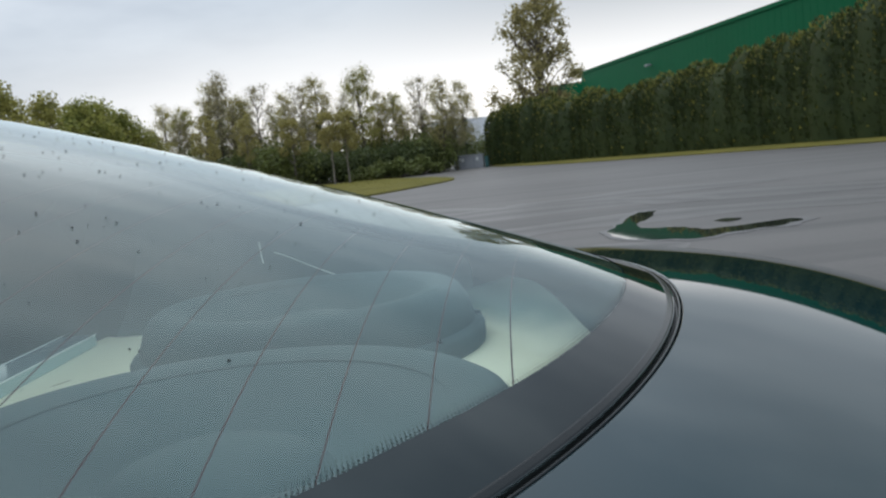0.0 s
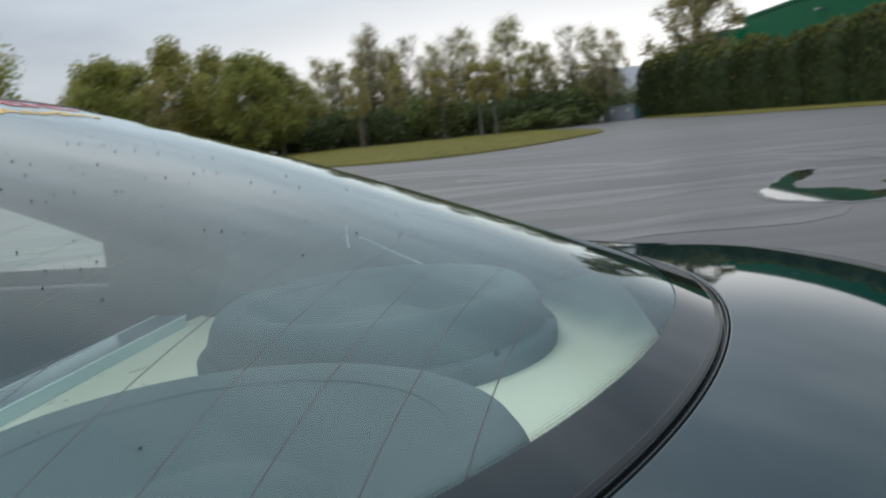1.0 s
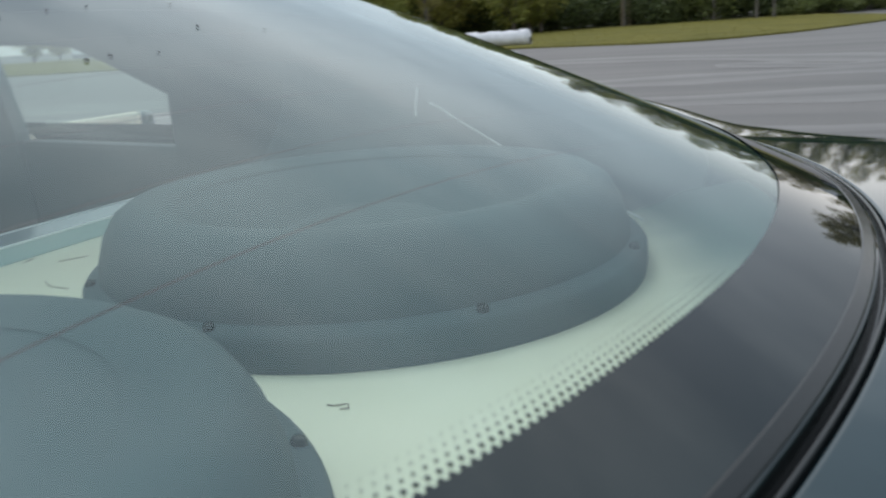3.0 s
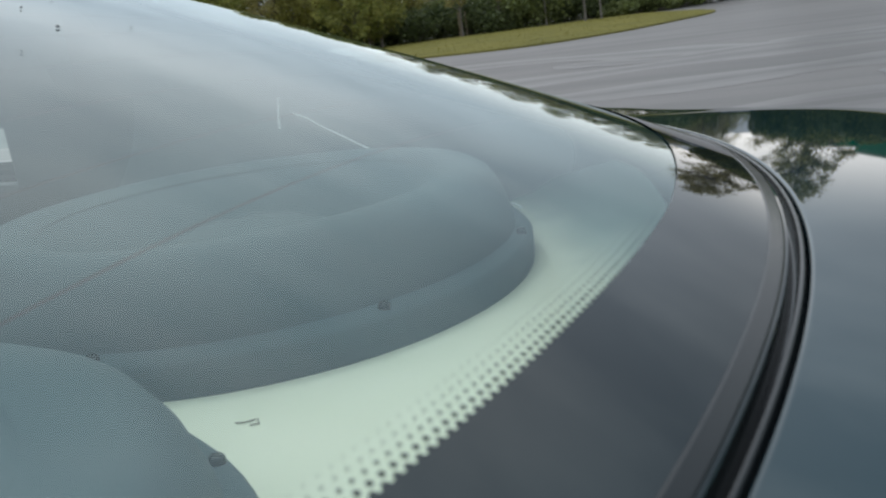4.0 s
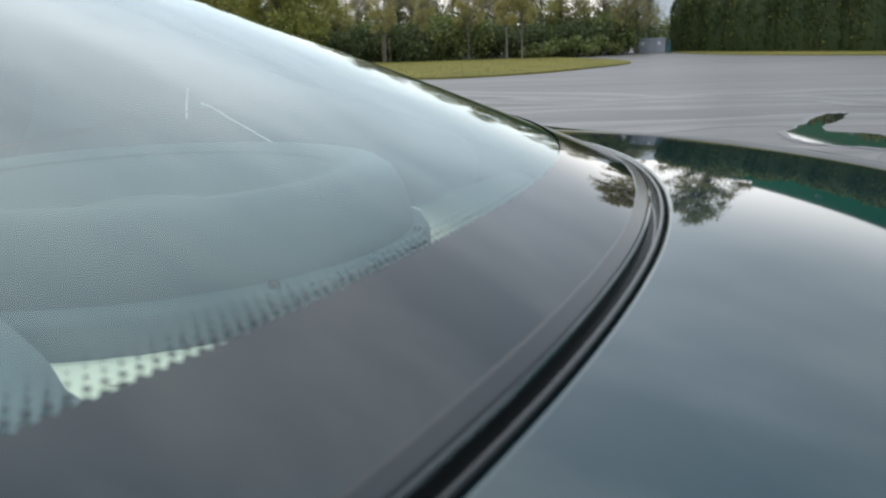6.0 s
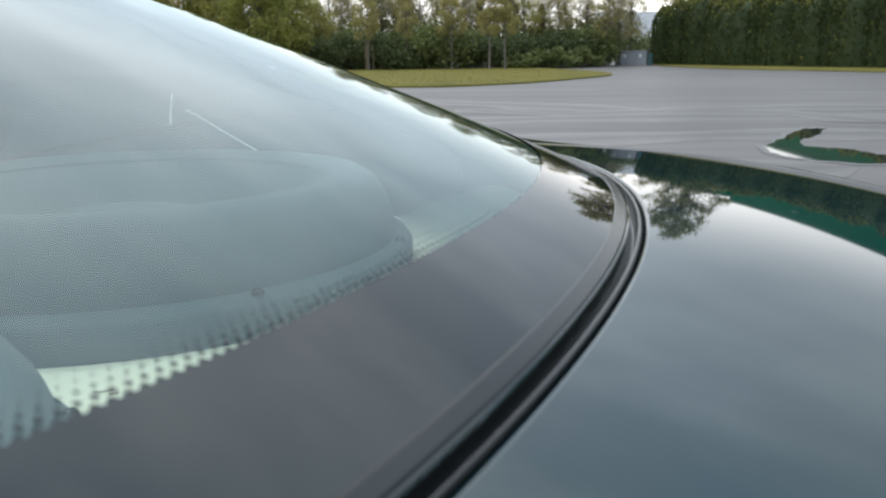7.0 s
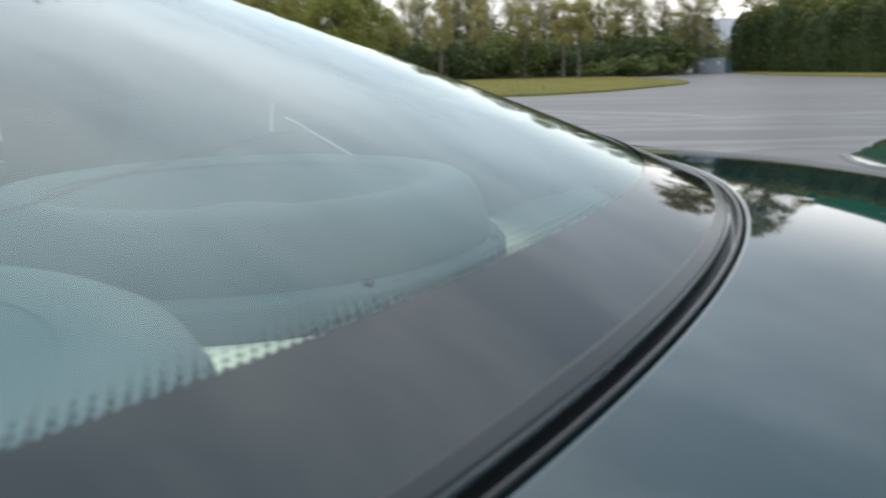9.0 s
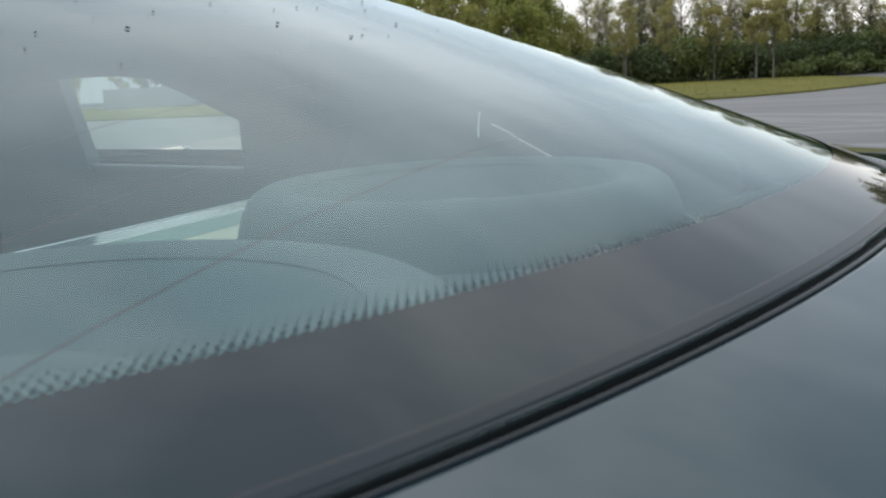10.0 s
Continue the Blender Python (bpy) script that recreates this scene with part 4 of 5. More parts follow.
verge = slab("verge", smooth_line([(8.4, 75.5), (8.6, 66), (10.7, 54), (15.2, 43.5), (20.3, 32), (28.6, 14)]) + [(36, 10), (26.5, 37), (21, 51), (15.5, 65.0), (10.2, 79)], 0.05, 0.1, M["grass"])
tagged(verge, "narrow grass verge in front of the hedge", "grass", kind="structure")


def blades(name, spots, h, mat, label):
    """Grass tufts: small upright triangles."""
    rng = random.Random(5)
    verts, faces = [], []
    for x, y in spots:
        for _ in range(3):
            a, s = rng.uniform(0, math.pi), rng.uniform(0.5, 1.2) * h
            dx, dy = math.cos(a) * s * 0.5, math.sin(a) * s * 0.5
            k = len(verts)
            verts += [(x - dx, y - dy, 0.055), (x + dx, y + dy, 0.055), (x + rng.uniform(-1, 1) * s * 0.4, y + rng.uniform(-1, 1) * s * 0.4, 0.06 + s)]
            faces.append((k, k + 1, k + 2))
    ob = mesh_object(name, verts, faces, mat)
    tagged(ob, label, "grass", kind="stuff")


def inside(x, y, poly):
    c = False
    for (x1, y1), (x2, y2) in zip(poly, poly[1:] + poly[:1]):
        if (y1 > y) != (y2 > y) and x < (x2 - x1) * (y - y1) / (y2 - y1) + x1:
            c = not c
    return c


rng = random.Random(3)
lawn_poly = lawn_edge + [(-140, 80)]
spots = []
while len(spots) < 5200:
    x, y = rng.uniform(-48, 3), 29 + 34 * rng.random() ** 1.7
    if inside(x, y, lawn_poly):
        spots.append((x, y))
blades("lawn_tufts", spots, 0.035, M["tuft"], "tufts of rough grass on the strip")


# ---- puddle and tyre marks ----
puddle_shape = smooth_line([(2.55, 9.4), (2.65, 10.1), (3.15, 11.2), (3.6, 12.25), (3.95, 12.35), (3.55, 11.4), (3.15, 10.6), (3.1, 10.0), (3.45, 9.75), (3.55, 9.35),
                            (3.75, 9.2), (4.72, 9.35), (4.5, 8.9), (3.75, 8.66), (3.2, 8.45), (2.85, 8.66), (2.6, 9.0), (2.55, 9.4)], 5)[:-1]
r = random.Random(14)
puddle_shape = [(x + r.uniform(-0.025, 0.025), y + r.uniform(-0.07, 0.07)) for x, y in puddle_shape]
puddle = slab("puddle", puddle_shape, 0.0065, 0.003, M["water"])
tagged(puddle, "still dark puddle on the asphalt mirroring the green building", "puddle")
# damp rim of the puddle
mx, my = sum(q[0] for q in puddle_shape) / len(puddle_shape), sum(q[1] for q in puddle_shape) / len(puddle_shape)
rim = [(mx + (x - mx) * 1.10 + r.uniform(-0.03, 0.03), my + (y - my) * 1.10 + r.uniform(-0.06, 0.06)) for x, y in puddle_shape]
slab("damp_rim", rim, 0.0056, 0.002, M["damp"], puddle, "dark damp asphalt round the water")
puddle_small = slab("puddle", smooth_line([(4.0, 10.05), (4.22, 10.2), (4.35, 9.98), (4.08, 9.76), (4.0, 10.05)], 5)[:-1], 0.004, 0.003, M["water"])
tagged(puddle_small, "small dark puddle on the asphalt", "puddle")


def tyre_mark(pts, width, z):
    line = smooth_line(pts, 14)
    verts, faces, index = [], [], []
    r = random.Random(len(line))
    for i, p in enumerate(line):
        a, b = Vector(line[max(0, i - 1)]), Vector(line[min(len(line) - 1, i + 1)])
        d = (b - a).normalized()
        n = Vector((-d.y, d.x)) * width * 0.5 * (0.9 + 0.2 * math.sin(i * 0.31 + width) + 0.06 * r.random()) * min(1, (i + 1) / 6, (len(line) - i) / 6)
        for f in (-2.9, -1.6, -0.6, 0.5, 1.4, 2.6):
            verts.append((p[0] + n.x * f, p[1] + n.y * f, z))
        if i:
            k = 6 * i
            for q in range(5):
                faces.append((k - 6 + q, k - 5 + q, k + 1 + q, k + q))
                index.append((2, 1, 0, 1, 2)[q])
    ob = mesh_object("tyre_mark", verts, faces, [M["skid"], M["skid_soft"], M["skid_faint"]], index=index)
    tagged(ob, "dark curved tyre mark on the grey asphalt", "tyre mark", "tyre marks on the asphalt")


for num, (pts, w) in enumerate((([(-16, 12.0), (-7.9, 13.3), (-4.4, 13.4), (-2.1, 13.9), (0.5, 14.6), (3.0, 14.9), (6, 14.2), (9, 12.3)], 0.34),
               ([(-14, 9.3), (-5.4, 10.2), (-2.5, 10.5), (0.2, 10.9), (2.4, 11.5), (4.6, 11.6), (7, 10.6)], 0.30),
               ([(-9, 6.2), (-3, 7.0), (-0.1, 7.5), (1.8, 8.0), (3, 8.2)], 0.26),
               ([(-18, 22), (-7.5, 21.1), (-3, 20), (0.1, 18), (2, 16.4), (3.7, 16.9), (5.5, 17.3), (8, 16.8)], 0.36),
               ([(-1.7, 17.2), (0.3, 15.7), (1.9, 16.2), (3.7, 16.0), (4.6, 15.0), (5.2, 13.4)], 0.22))):
    tyre_mark(pts, w * 2.0, 0.002 + 0.0007 * num)


# ---- trees ----
def leaf_cloud(centres, radii, count, size, seed, squash=0.8, shell=0.55):
    """Small leaf quads spread through a set of clumps."""
    r = np.random.RandomState(seed)
    c = np.array(centres, dtype=float)
    rad = np.array(radii, dtype=float)
    pick = r.choice(len(c), count, p=rad ** 2 / (rad ** 2).sum())
    d = r.normal(size=(count, 3))
    d /= np.linalg.norm(d, axis=1)[:, None]
    dist = rad[pick] * (shell + (1 - shell) * r.rand(count)) * np.where(r.rand(count) < 0.12, 1.18, 1.0)
    p = c[pick] + d * dist[:, None] * np.array([1, 1, squash])
    a = r.normal(size=(count, 3))
    a /= np.linalg.norm(a, axis=1)[:, None]
    b = np.cross(a, r.normal(size=(count, 3)))
    b /= np.linalg.norm(b, axis=1)[:, None] + 1e-9
    s = size * (0.55 + 0.9 * r.rand(count))[:, None]
    verts = np.stack([p - a * s * 0.5, p + b * s * 0.34, p + a * s * 0.5, p - b * s * 0.34], 1).reshape(-1, 3)
    faces = np.arange(count * 4).reshape(-1, 4)
    return verts.tolist(), faces.tolist()


def limb_path(a, b, bend, r, n=6):
    a, b = Vector(a), Vector(b)
    off = Vector((r.uniform(-1, 1), r.uniform(-1, 1), r.uniform(0, 0.6))) * bend
    return [a.lerp(b, k / n) + off * math.sin(math.pi * k / n) for k in range(n + 1)]


def join_tubes(name, tubes, mat, parent):
    verts, faces = [], []
    for path, radii, sides in tubes:
        rows = tube_points(path, radii, sides)
        k = len(verts)
        verts += [p for row in rows for p in row]
        for i in range(len(rows) - 1):
            for j in range(sides):
                q = (j + 1) % sides
                faces.append((k + i * sides + j, k + i * sides + q, k + (i + 1) * sides + q, k + (i + 1) * sides + j))
    return mesh_object(name, verts, faces, mat, parent, smooth=True)


def make_tree(h, clear, spread, seed, leaf, bark, leaves, leaf_size, clumps=16, trunk=0.12, lean=0.0, fill=0.55, label="", stakes=False, ivy=None, clump_r=0.30, cone=False):
    r = random.Random(seed)
    ob = new("tree")
    tagged(ob, label, "tree")
    top = Vector((lean, 0, h * 0.93))
    stem = limb_path((0, 0, -0.05), top, 0.04 * h, r, 9)
    tubes = [(stem, [trunk * (1 - 0.88 * k / 9) for k in range(10)], 8)]
    centres, radii = [], []
    for k in range(clumps):
        t = (k + 0.5) / clumps
        z = clear + (h - clear) * (0.08 + 0.86 * t)
        wide = spread * math.sin(math.pi * min(0.97, 0.16 + 0.80 * t)) ** 0.7
        if cone:
            wide = spread * min(1.0, 0.55 + 1.6 * t) * (1.06 - t) ** 0.62
        a = k * 2.4 + r.uniform(-0.5, 0.5)
        d = wide * r.uniform(0.25, 0.85)
        c = Vector((math.cos(a) * d + lean * z / h, math.sin(a) * d, z + r.uniform(-0.05, 0.05) * h))
        centres.append(c)
        radii.append(spread * clump_r * r.uniform(0.75, 1.35))
        i = max(1, min(8, int(9 * max(clear * 0.8, z - d * 0.9) / h)))
        path = limb_path(stem[i], c, 0.05 * h, r, 5)
        tubes.append((path, [trunk * 0.42 * (1 - t * 0.5) * (1 - 0.85 * q / 5) for q in range(6)], 5))
        for _ in range(3):
            e = c + Vector((r.uniform(-1, 1), r.uniform(-1, 1), r.uniform(-0.3, 1))) * radii[-1] * 1.1
            tubes.append((limb_path(path[3], e, 0.02 * h, r, 3), [trunk * 0.12, trunk * 0.08, trunk * 0.05, trunk * 0.02], 4))
    join_tubes("trunk", tubes, bark, ob)
    v, f = leaf_cloud(centres, radii, leaves, leaf_size, seed, 0.85, fill)
    crown = mesh_object("crown", v, f, leaf, ob)
    tagged(crown, kind="stuff")
    if ivy:
        cs = [stem[i].lerp(stem[i + 1], 0.5) for i in range(6)]
        v, f = leaf_cloud(cs, [0.45 + 0.1 * r.random() for _ in cs], ivy, 0.2, seed + 1, 1.6, 0.3)
        tagged(mesh_object("ivy", v, f, M["leaf_dark"], ob, "dark ivy on the trunk"), kind="stuff")
    if stakes:
        for q in range(3):
            a = q * 2.094 + 0.4
            tube("stake", [(0.34 * math.cos(a), 0.34 * math.sin(a), -0.03), (0.30 * math.cos(a), 0.30 * math.sin(a), 1.75)], 0.035, M["stake"], ob, "round timber stake")
    return ob


def set_at(ob, x, y, turn, s=1.0):
    ob.matrix_basis = pose(x, y, 0.05, 0, 0, turn) @ Matrix.Diagonal((s, s, s, 1))


def polar(az, d):
    return (-math.sin(radians(az)) * d, math.cos(radians(az)) * d)


# young trees in the grass
young = make_tree(5.2, 2.2, 1.35, 11, M["leaf_yellow"], M["pale_bark"], 3200, 0.13, 16, 0.075, label="young tree with pale trunk and thin yellow-green crown")
set_at(young, -3.17, 60.7, 20)
tagged(young, group="young trees on the grass strip")
young_b = copy_thing(young, pose(-4.2, 60.2, 0.05, 0, 0, 160))
young_c = copy_thing(young, pose(-7.2, 63.5, 0.05, 0, 0, 70))
staked = make_tree(5.6, 2.1, 1.3, 12, M["leaf_yellow"], M["pale_bark"], 2600, 0.13, 16, 0.07, stakes=True, label="young staked tree with a sparse pale green crown")
set_at(staked, -13.2, 62.6, 0)
tagged(staked, group="young trees on the grass strip")
for x, y, a in ((-10.6, 64.2, 120), (-24.0, 52.5, 200), (-19.5, 60, 40)):
    copy_thing(staked, pose(x, y, 0.05, 0, 0, a))

# lone round tree by the white barrier
lone = make_tree(7.0, 2.5, 3.9, 21, M["leaf_mid"], M["bark"], 12000, 0.20, 36, 0.15, label="round leafy green tree standing alone on the grass", fill=0.35)
set_at(lone, -26.5, 36.4, 0)

# broad leafy trees
broad = make_tree(8.6, 0.9, 2.9, 31, M["leaf_mid"], M["bark"], 10500, 0.23, 38, 0.17, label="broad leafy green tree at the edge of the wood", fill=0.3, clump_r=0.36)
tagged(broad, group="broad trees behind the strip")
set_at(broad, *polar(27.9, 57), 10, 0.84)
broad2 = make_tree(8.9, 0.8, 2.7, 33, M["leaf_mid2"], M["bark"], 10500, 0.23, 38, 0.16, label="broad yellowish-green tree at the edge of the wood", fill=0.3, clump_r=0.36)
tagged(broad2, group="broad trees behind the strip")
set_at(broad2, *polar(23.6, 61), 70, 0.93)
for src, az, d, a, s in ((broad, 26.5, 64, 80, 0.95), (broad, 19.0, 58, 150, 0.90), (broad2, 21.2, 66, 30, 0.98), (broad, 17.2, 63, 250, 0.86), (broad2, 28.9, 68, 200, 0.86), (broad2, 15.4, 67, 300, 0.62)):
    t = copy_thing(src, pose(*polar(az, d), 0.05, 0, 0, a))
    t.scale = (s * 0.92, s * 0.92, s * 0.92)

# thin spring trees of the wood's edge
thin = []
for k, (seed, leaf, n, ivy) in enumerate(((41, M["leaf_yellow"], 1700, 0), (43, M["leaf_pale"], 1900, 520), (47, M["leaf_mid2"], 2300, 0), (49, M["leaf_pale"], 1000, 0), (53, M["leaf_yellow"], 2200, 720))):
    t = make_tree(9.0, 2.4, 1.9, seed, leaf, M["bark"], int(n * 4.0), 0.105, 34, 0.11, lean=0.3 * (k % 3 - 1), fill=0.04, ivy=ivy or None, clump_r=0.40,
                  label="thin spring tree with bare limbs and sparse pale leaves")
    tagged(t, group="thin trees at the wood's edge")
    thin.append(t)
slots = []
r = random.Random(8)
az = 14.4
while az > -5.2:
    slots.append((az + r.uniform(-0.3, 0.3), r.uniform(69, 80), r.uniform(0, 360), r.uniform(0.62, 1.04)))
    az -= 0.70
for i, (az, d, a, s) in enumerate(slots):
    if i < 5:
        set_at(thin[i], *polar(az, d), a, s)
    else:
        t = copy_thing(thin[(i * 3 + i // 5) % 5], pose(*polar(az, d), 0.05, 0, 0, a))
        t.scale = (s, s, s)
bare = make_tree(7.0, 2.0, 1.7, 61, M["leaf_pale"], M["pale_bark"], 160, 0.14, 20, 0.10, label="nearly bare grey tree", fill=0.2)
set_at(bare, *polar(16.1, 72), 0)

# shrubs under the trees
def make_bush(w, h, seed, leaf, n, label):
    r = random.Random(seed)
    ob = new("bush")
    tagged(ob, label, "bush", "shrubs along the wood's edge")
    cs, rs = [], []
    for k in range(12):
        a, d = k * 2.4, w * 0.5 * r.random() ** 0.6
        cs.append((math.cos(a) * d, math.sin(a) * d * 0.7, h * (0.18 + 0.55 * r.random() * (1 - d / w))))
        rs.append(h * 0.30 * r.uniform(0.8, 1.25))
    tubes = [(limb_path((0, 0, -0.05), c, 0.1, r, 4), [0.05, 0.04, 0.03, 0.02, 0.01], 4) for c in cs[:6]]
    join_tubes("stem", tubes, M["bark"], ob)
    v, f = leaf_cloud(cs, rs, n, 0.22, seed, 0.9, 0.35)
    v = [(x, y, max(0.0, z)) for x, y, z in v]
    tagged(mesh_object("foliage", v, f, leaf, ob), kind="stuff")
    return ob


bushes = [make_bush(4.2, 3.4, 71, M["leaf_dark"], 2600, "dense dark green shrub"), make_bush(3.6, 2.4, 72, M["leaf_dark"], 2000, "low dark green shrub"),
          make_bush(4.6, 4.4, 73, M["leaf_dark2"], 3000, "tall dense green shrub"), make_bush(4.0, 1.5, 74, M["leaf_dark2"], 2600, "low dense green bramble bush")]
r = random.Random(19)
spots = []
az = 30.2
while az > -2.6:
    edge = 63.5 if az > 2 else 66 + (2 - az) * 0.6
    spots.append((az + r.uniform(-0.4, 0.4), edge + 2.0 + r.uniform(-1, 1.5), r.choice((0, 0, 1, 2)), r.uniform(0.85, 1.15)))
    spots.append((az + r.uniform(-0.6, 0.6), edge + 6 + r.uniform(-1, 3), r.choice((0, 2, 2)), r.uniform(0.85, 1.15)))
    az -= 1.55
for az, d, kind, s in ((-0.4, 64.5, 3, 1.0), (0.9, 64, 3, 0.9), (-1.9, 66.5, 3, 1.0), (-2.6, 71, 2, 1.0), (-3.2, 76, 0, 1.0), (-5.6, 90, 2, 1.0), (2.2, 64.5, 3, 0.7)):
    spots.append((az, d, kind, s))
used = set()
for az, d, kind, s in spots:
    x, y = polar(az, d)
    if kind not in used:
        used.add(kind)
        set_at(bushes[kind], x, y, r.uniform(0, 360), s)
    else:
        t = copy_thing(bushes[kind], pose(x, y, 0.05, 0, 0, r.uniform(0, 360)))
        t.scale = (s, s, s)

# earth under the wood, dark wall of growth far behind
floor_wood = slab("wood_floor", [(-70, 64), (-30, 63), (0.5, 64.5), (3.5, 72), (4.6, 84), (-70, 100)], 0.09, 0.1, M["earth"])
tagged(floor_wood, "dark leaf litter under the shrubs", "ground", kind="structure")
cs, rs = [], []
for k in range(70):
    x, y = polar(30.2 - 34.7 * k / 69, 84 + r.uniform(-2, 2))
    cs.append((x, y, r.uniform(0.8, 3.2)))
    rs.append(r.uniform(1.6, 2.6))
v, f = leaf_cloud(cs, rs, 9000, 0.42, 91, 1.0, 0.2)
wood = mesh_object("woodland", v, f, M["leaf_dark"])
tagged(wood, "dark undergrowth deep in the wood", "undergrowth", kind="stuff")

# tall airy tree at the hedge's end
tall = make_tree(17.2, 4.0, 7.6, 81, M["leaf_tall"], M["bark"], 12500, 0.26, 76, 0.26, lean=0.5, cone=True, fill=0.1, clump_r=0.155, label="tall airy tree with sparse olive leaves behind the hedge")
set_at(tall, 15.3, 86, 40)

# far trees to the side of the pale warehouse
far_a = make_tree(7.0, 1.2, 2.0, 95, M["leaf_dark2"], M["bark"], 2200, 0.3, 16, 0.13, label="small dark green tree before the pale warehouse", fill=0.3)
set_at(far_a, *polar(42.6, 98), 0)
far_b = copy_thing(far_a, pose(*polar(40.8, 98), 0, 0, 0, 90))
far_c = make_tree(6.2, 1.6, 1.7, 96, M["leaf_yellow"], M["pale_bark"], 900, 0.24, 12, 0.10, label="small pale tree before the pale warehouse", fill=0.2)
set_at(far_c, *polar(44.1, 98), 0)
for az, d in ((37.4, 75), (36.2, 80), (31.9, 76)):
    copy_thing(far_c, pose(*polar(az, d), 0, 0, 0, az * 30))
for az, d, s, src in ((51.7, 110, 1.35, broad2), (55, 112, 0.95, broad), (48.6, 116, 0.85, broad), (47.2, 120, 0.78, broad2), (58, 105, 1.1, broad), (62, 110, 1.2, broad2)):
    t = copy_thing(src, pose(*polar(az, d), 0, 0, 0, az * 7))
    t.scale = (s, s, s)


# ---- hedge ----
def build_hedge():
    a, b = Vector((9.6, 77)), Vector((34.5, 14))
    d = (b - a)
    ln = d.length
    d.normalize()
    n = Vector((-d.y, d.x))
    hedge = new("hedge")
    tagged(hedge, "tall dense clipped dark green hedge along the verge", "hedge")
    r = random.Random(7)
    x, plants = 0.0, []
    while x < ln:
        w = r.uniform(1.5, 2.4)
        h = float(np.interp(x, (0, 20, 26, 32, 36, 39, 68), (5.1, 4.75, 4.95, 5.5, 6.1, 6.7, 7.2))) + r.uniform(-0.50, 0.42)
        plants.append((x, w, h))
        x += w * 0.62
    for x, w, h in plants:
        c = a + d * x + n * r.uniform(-0.30, 0.30)
        rows = []
        for q in range(9):
            t = q / 8
            rad = (w * 0.62) * (1.0 + 0.08 * math.sin(6 * t)) * (1 - 0.55 * (max(0, t - 0.62) / 0.38) ** 2) + r.uniform(-0.03, 0.03)
            if q == 8:
                rad *= 0.35
            rows.append([(c.x + rad * math.cos(j * math.pi / 5) * 1.0, c.y + rad * math.sin(j * math.pi / 5) * 1.0, (h - 0.15) * t) for j in range(10)])
        body = grid_mesh("hedge_plant", rows, M["leaf_hedge"], hedge, close_u=True)
        count = 1700
        rr = np.random.RandomState(int(x * 10) + 3)
        ang, z = rr.rand(count) * 2 * np.pi, rr.rand(count) ** 0.85 * h
        rad = w * 0.62 * (0.98 + 0.20 * rr.rand(count)) * np.where(z > 0.62 * h, 1 - 0.6 * ((z - 0.62 * h) / (0.38 * h)) ** 2, 1)
        p = np.stack([c.x + rad * np.cos(ang), c.y + rad * np.sin(ang), z + 0.1 * rr.rand(count)], 1)
        up = np.stack([np.cos(ang) * 0.5, np.sin(ang) * 0.5, 0.9 + 0.3 * rr.rand(count)], 1) + rr.normal(size=(count, 3)) * 0.35
        up /= np.linalg.norm(up, axis=1)[:, None]
        side = np.cross(up, rr.normal(size=(count, 3)))
        side /= np.linalg.norm(side, axis=1)[:, None] + 1e-9
        s = (0.12 + 0.16 * rr.rand(count))[:, None]
        vs = np.stack([p - side * s * 0.35, p + up * s, p + side * s * 0.35], 1).reshape(-1, 3)
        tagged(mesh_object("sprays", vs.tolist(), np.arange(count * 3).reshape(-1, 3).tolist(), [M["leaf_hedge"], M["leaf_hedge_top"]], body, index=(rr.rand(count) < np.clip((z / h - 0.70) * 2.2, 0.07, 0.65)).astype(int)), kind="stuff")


build_hedge()


# ---- buildings ----
def wall_box(name, a, b, h, depth, mat, parent, label="", z0=0.0):
    a, b = Vector((*a, z0)), Vector((*b, z0))
    d = b - a
    nrm = Vector((-d.y, d.x, 0)).normalized() * depth
    vs = [a, b, b + nrm, a + nrm]
    verts = [tuple(v) for v in vs] + [(v.x, v.y, h) for v in vs]
    return mesh_object(name, verts, [(3, 2, 1, 0), (4, 5, 6, 7), (0, 1, 5, 4), (1, 2, 6, 5), (2, 3, 7, 6), (3, 0, 4, 7)], mat, parent, label)


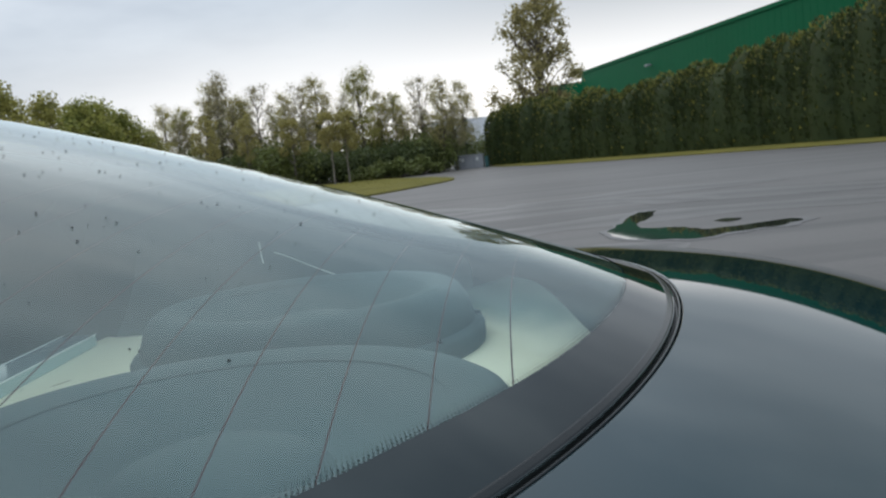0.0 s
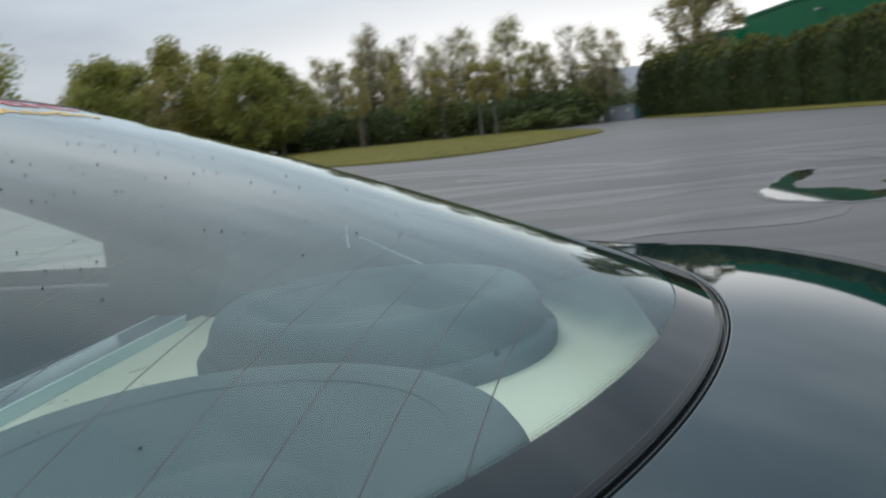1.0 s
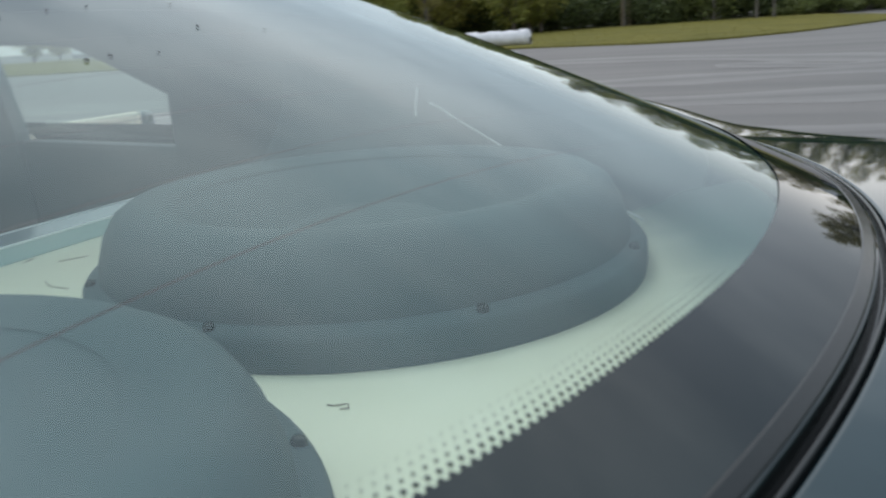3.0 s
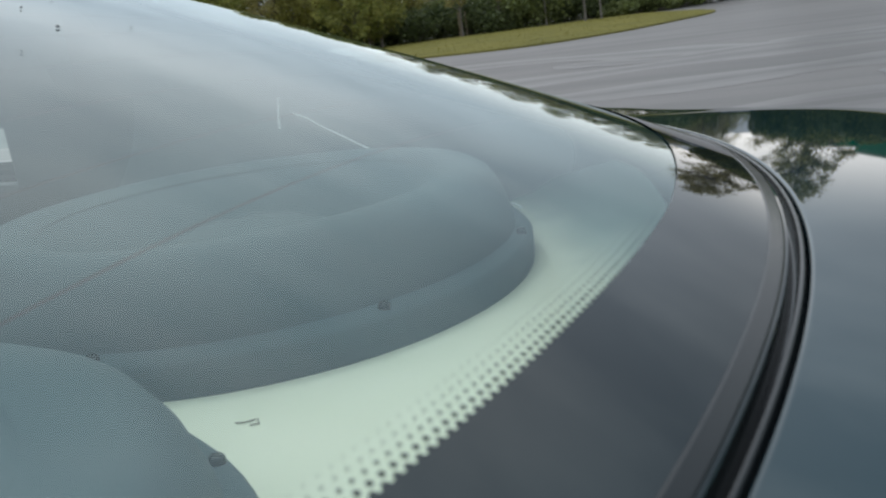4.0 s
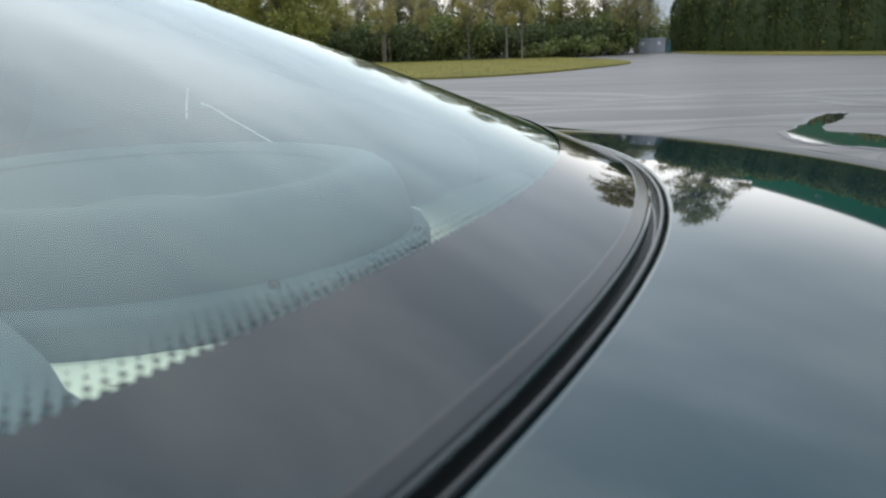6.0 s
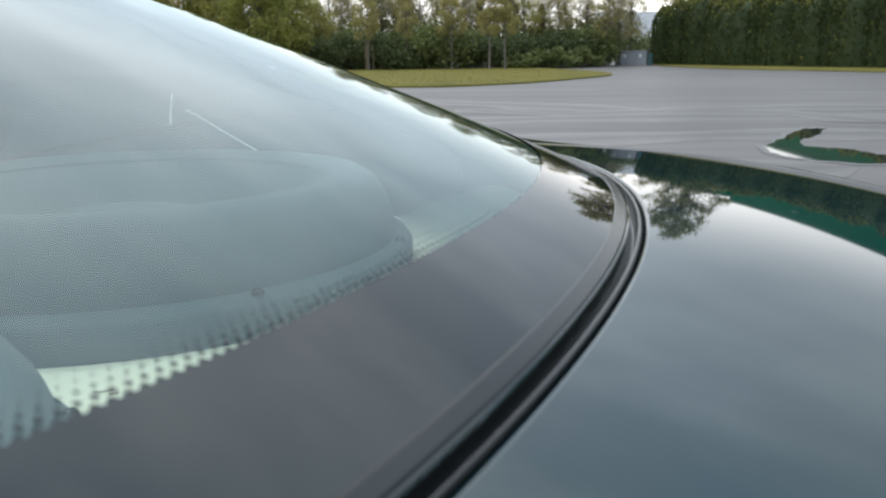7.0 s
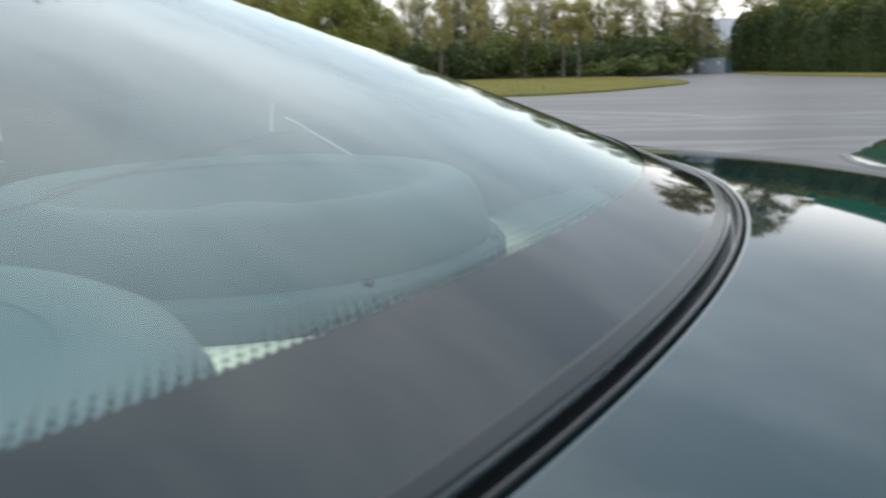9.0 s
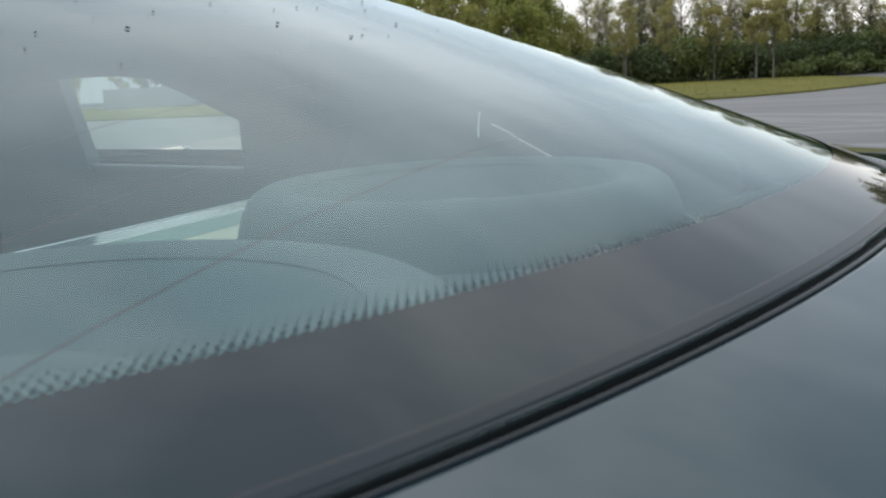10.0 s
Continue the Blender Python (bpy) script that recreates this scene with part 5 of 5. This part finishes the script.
def build_green_warehouse():
    ob = new("green_warehouse")
    tagged(ob, "big green sheet-metal warehouse behind the hedge", "warehouse")
    a, b = Vector((27.0, 118.0)), Vector((38.5, 10.0))
    d = (b - a).normalized()
    n = Vector((-d.y, d.x))
    wall_box("wall", a, b, 10.8, 40, M["green_wall"], ob, "green ribbed metal wall")
    ln = (b - a).length
    verts, faces = [], []
    x = 0.0
    while x < ln:                                   # standing ribs of the cladding
        p = a + d * x - n * 0.0
        q = p - n * 0.012
        e = d * 0.06
        k = len(verts)
        for z in (0.0, 10.75):
            verts += [(p.x, p.y, z), (q.x, q.y, z), (q.x + e.x, q.y + e.y, z), (p.x + e.x, p.y + e.y, z)]
        faces += [(k, k + 1, k + 5, k + 4), (k + 1, k + 2, k + 6, k + 5), (k + 2, k + 3, k + 7, k + 6)]
        x += 1.0
    tagged(mesh_object("wall_ribs", verts, faces, M["green_wall"], ob), kind="stuff")
    c0, c1 = a - n * 0.12 - d * 0.1, b - n * 0.12
    wall_box("roof_edge", c0, c1, 10.95, 0.25, M["green_wall"], ob, "green roof edge", 10.6)
    wall_box("wing", (22.6, 122.5), a, 9.7, 12, M["green_wall"], ob, "lower green wing of the warehouse")
    plinth = wall_box("lower_wall", a - n * 0.09, b - n * 0.09, 5.0, 0.06, M["concrete"], ob, "grey lower wall panels")
    for x in (24, 64, 88):
        p = a + d * x - n * 0.5
        lamp = part("wall_lamp", box_bm(0.55, 0.75, 0.22, 0.05, (p.x, p.y, 9.0)), M["galv"], ob, "grey wall lamp")
        q = a + d * x
        tube("lamp_arm", [(q.x, q.y, 9.0), (p.x, p.y, 9.05)], 0.05, M["galv"], lamp)


build_green_warehouse()


def build_pale_warehouse():
    ob = new("pale_warehouse")
    tagged(ob, "long pale grey warehouse behind the trees", "warehouse")
    a, b = Vector((-98, 93)), Vector((-36, 75))
    wall_box("wall", a, b, 5.9, 25, M["white_wall"], ob)
    d = (b - a).normalized()
    n = Vector((-d.y, d.x))
    wall_box("plinth", a - n * 0.05, b - n * 0.05, 0.55, 0.05, M["concrete"], ob, "dark concrete base")
    wall_box("roof_edge", a - n * 0.1, b - n * 0.1, 6.05, 0.2, M["cabinet"], ob, "grey roof edge", 5.85)
    for k in range(11):
        p = a + d * (3 + 5.8 * k) - n * 0.03
        q = p + d * 0.05
        wall_box("panel_joint", p, q, 5.85, 0.03, M["cabinet"], ob)


build_pale_warehouse()
far_hall = wall_box("far_hall", (6.5, 142), (24, 140), 7.2, 20, M["white_wall"], None)
tagged(far_hall, "pale far-off hall seen past the hedge's end", "building")
low = wall_box("low_wall", (-61, 60.5), (-54, 66), 1.9, 0.3, M["concrete"], None)
tagged(low, "low grey concrete wall by the far car park", "wall")
mast = new("light_mast")
tagged(mast, "tall thin galvanised light mast", "mast")
mx, my = polar(50.6, 108)
tube("pole", [(mx, my, -0.1), (mx, my, 9), (mx, my, 19)], [0.16, 0.12, 0.07], M["galv"], mast)
part("lamp_head", box_bm(0.9, 0.3, 0.15, 0.04, (mx + 0.4, my, 19.0)), M["galv"], mast, "flat lamp head")


# ---- small things on the car park ----
def build_cabinet():
    ob = new("utility_cabinet")
    tagged(ob, "low grey metal cabinet with white notices beside the drive", "cabinet")
    ob.matrix_basis = pose(6.55, 73.4, 0, 0, 0, -14)
    part("body", box_bm(2.5, 0.8, 1.10, 0.02, (0, 0, 0.58)), M["cabinet"], ob)
    part("roof", box_bm(2.62, 0.92, 0.07, 0.02, (0, 0, 1.17)), M["galv"], ob, "grey sheet roof")
    part("base", box_bm(2.6, 0.9, 0.06, 0.01, (0, 0, 0.02)), M["concrete"], ob, "concrete base")
    for x in (-0.42, 0.42):
        part("door_joint", box_bm(0.02, 0.012, 1.0, 0.002, (x, -0.406, 0.58)), M["trim"], ob)
    for x, z in ((-0.75, 0.78), (-0.5, 0.78), (0.75, 0.80)):
        part("notice", box_bm(0.2, 0.012, 0.28, 0.002, (x, -0.408, z)), M["paper"], ob, "white paper notice")
    part("side_box", box_bm(0.32, 0.6, 0.95, 0.03, (1.52, 0, 0.475)), M["teal"], ob, "dark teal box")


build_cabinet()
post = new("post")
tagged(post, "thin grey steel post beside the cabinet", "post")
tube("pole", [(5.4, 73.9, -0.05), (5.4, 73.9, 2.2)], 0.05, M["galv"], post)
part("cap", box_bm(0.12, 0.12, 0.05, 0.01, (5.4, 73.9, 2.2)), M["galv"], post)


def build_roll():
    """Long white sheeting-wrapped roll, lumpy and sagging."""
    a, b = Vector((-25.4, 35.4, 0)), Vector((-11.05, 34.4, 0))
    rows = []
    n = 150
    for i in range(n + 1):
        t = i / n
        p = a.lerp(b, t)
        rad = 0.32 + 0.05 * noise.noise(Vector((t * 30, 0, 0))) + 0.02 * noise.noise(Vector((t * 90, 3, 0)))
        if i in (0, n):
            rad *= 0.55
        row = []
        for j in range(20):
            q = j / 20 * 2 * math.pi
            rr = rad * (1 + 0.10 * noise.noise(Vector((t * 60, math.cos(q) * 1.3, math.sin(q) * 1.3))))
            row.append((p.x + 0.05 * math.cos(q) * rr, p.y + rr * 1.15 * math.cos(q), max(0.05, 0.06 + rad * 0.85 + rr * math.sin(q))))
        rows.append(row)
    ob = grid_mesh("barrier_roll", rows, M["plastic_white"], None, close_u=True)
    tagged(ob, "long white plastic-wrapped roll lying along the grass edge", "barrier")
    for t in (0.04, 0.30, 0.52, 0.77, 0.97):
        p = a.lerp(b, t)
        ring = [(p.x, p.y + 0.375 * math.cos(q * math.pi / 8), max(0.055, 0.06 + 0.275 + 0.355 * math.sin(q * math.pi / 8))) for q in range(17)]
        tube("strap", ring, 0.025, M["plastic_white"], ob, "pale strap round the roll", sides=5)
    tagged(part("dark_spot", box_bm(0.55, 0.03, 0.10, 0.01, (-17.2, 34.52, 0.36)), M["rubber"], ob, "small dark spot on the sheeting"))


build_roll()
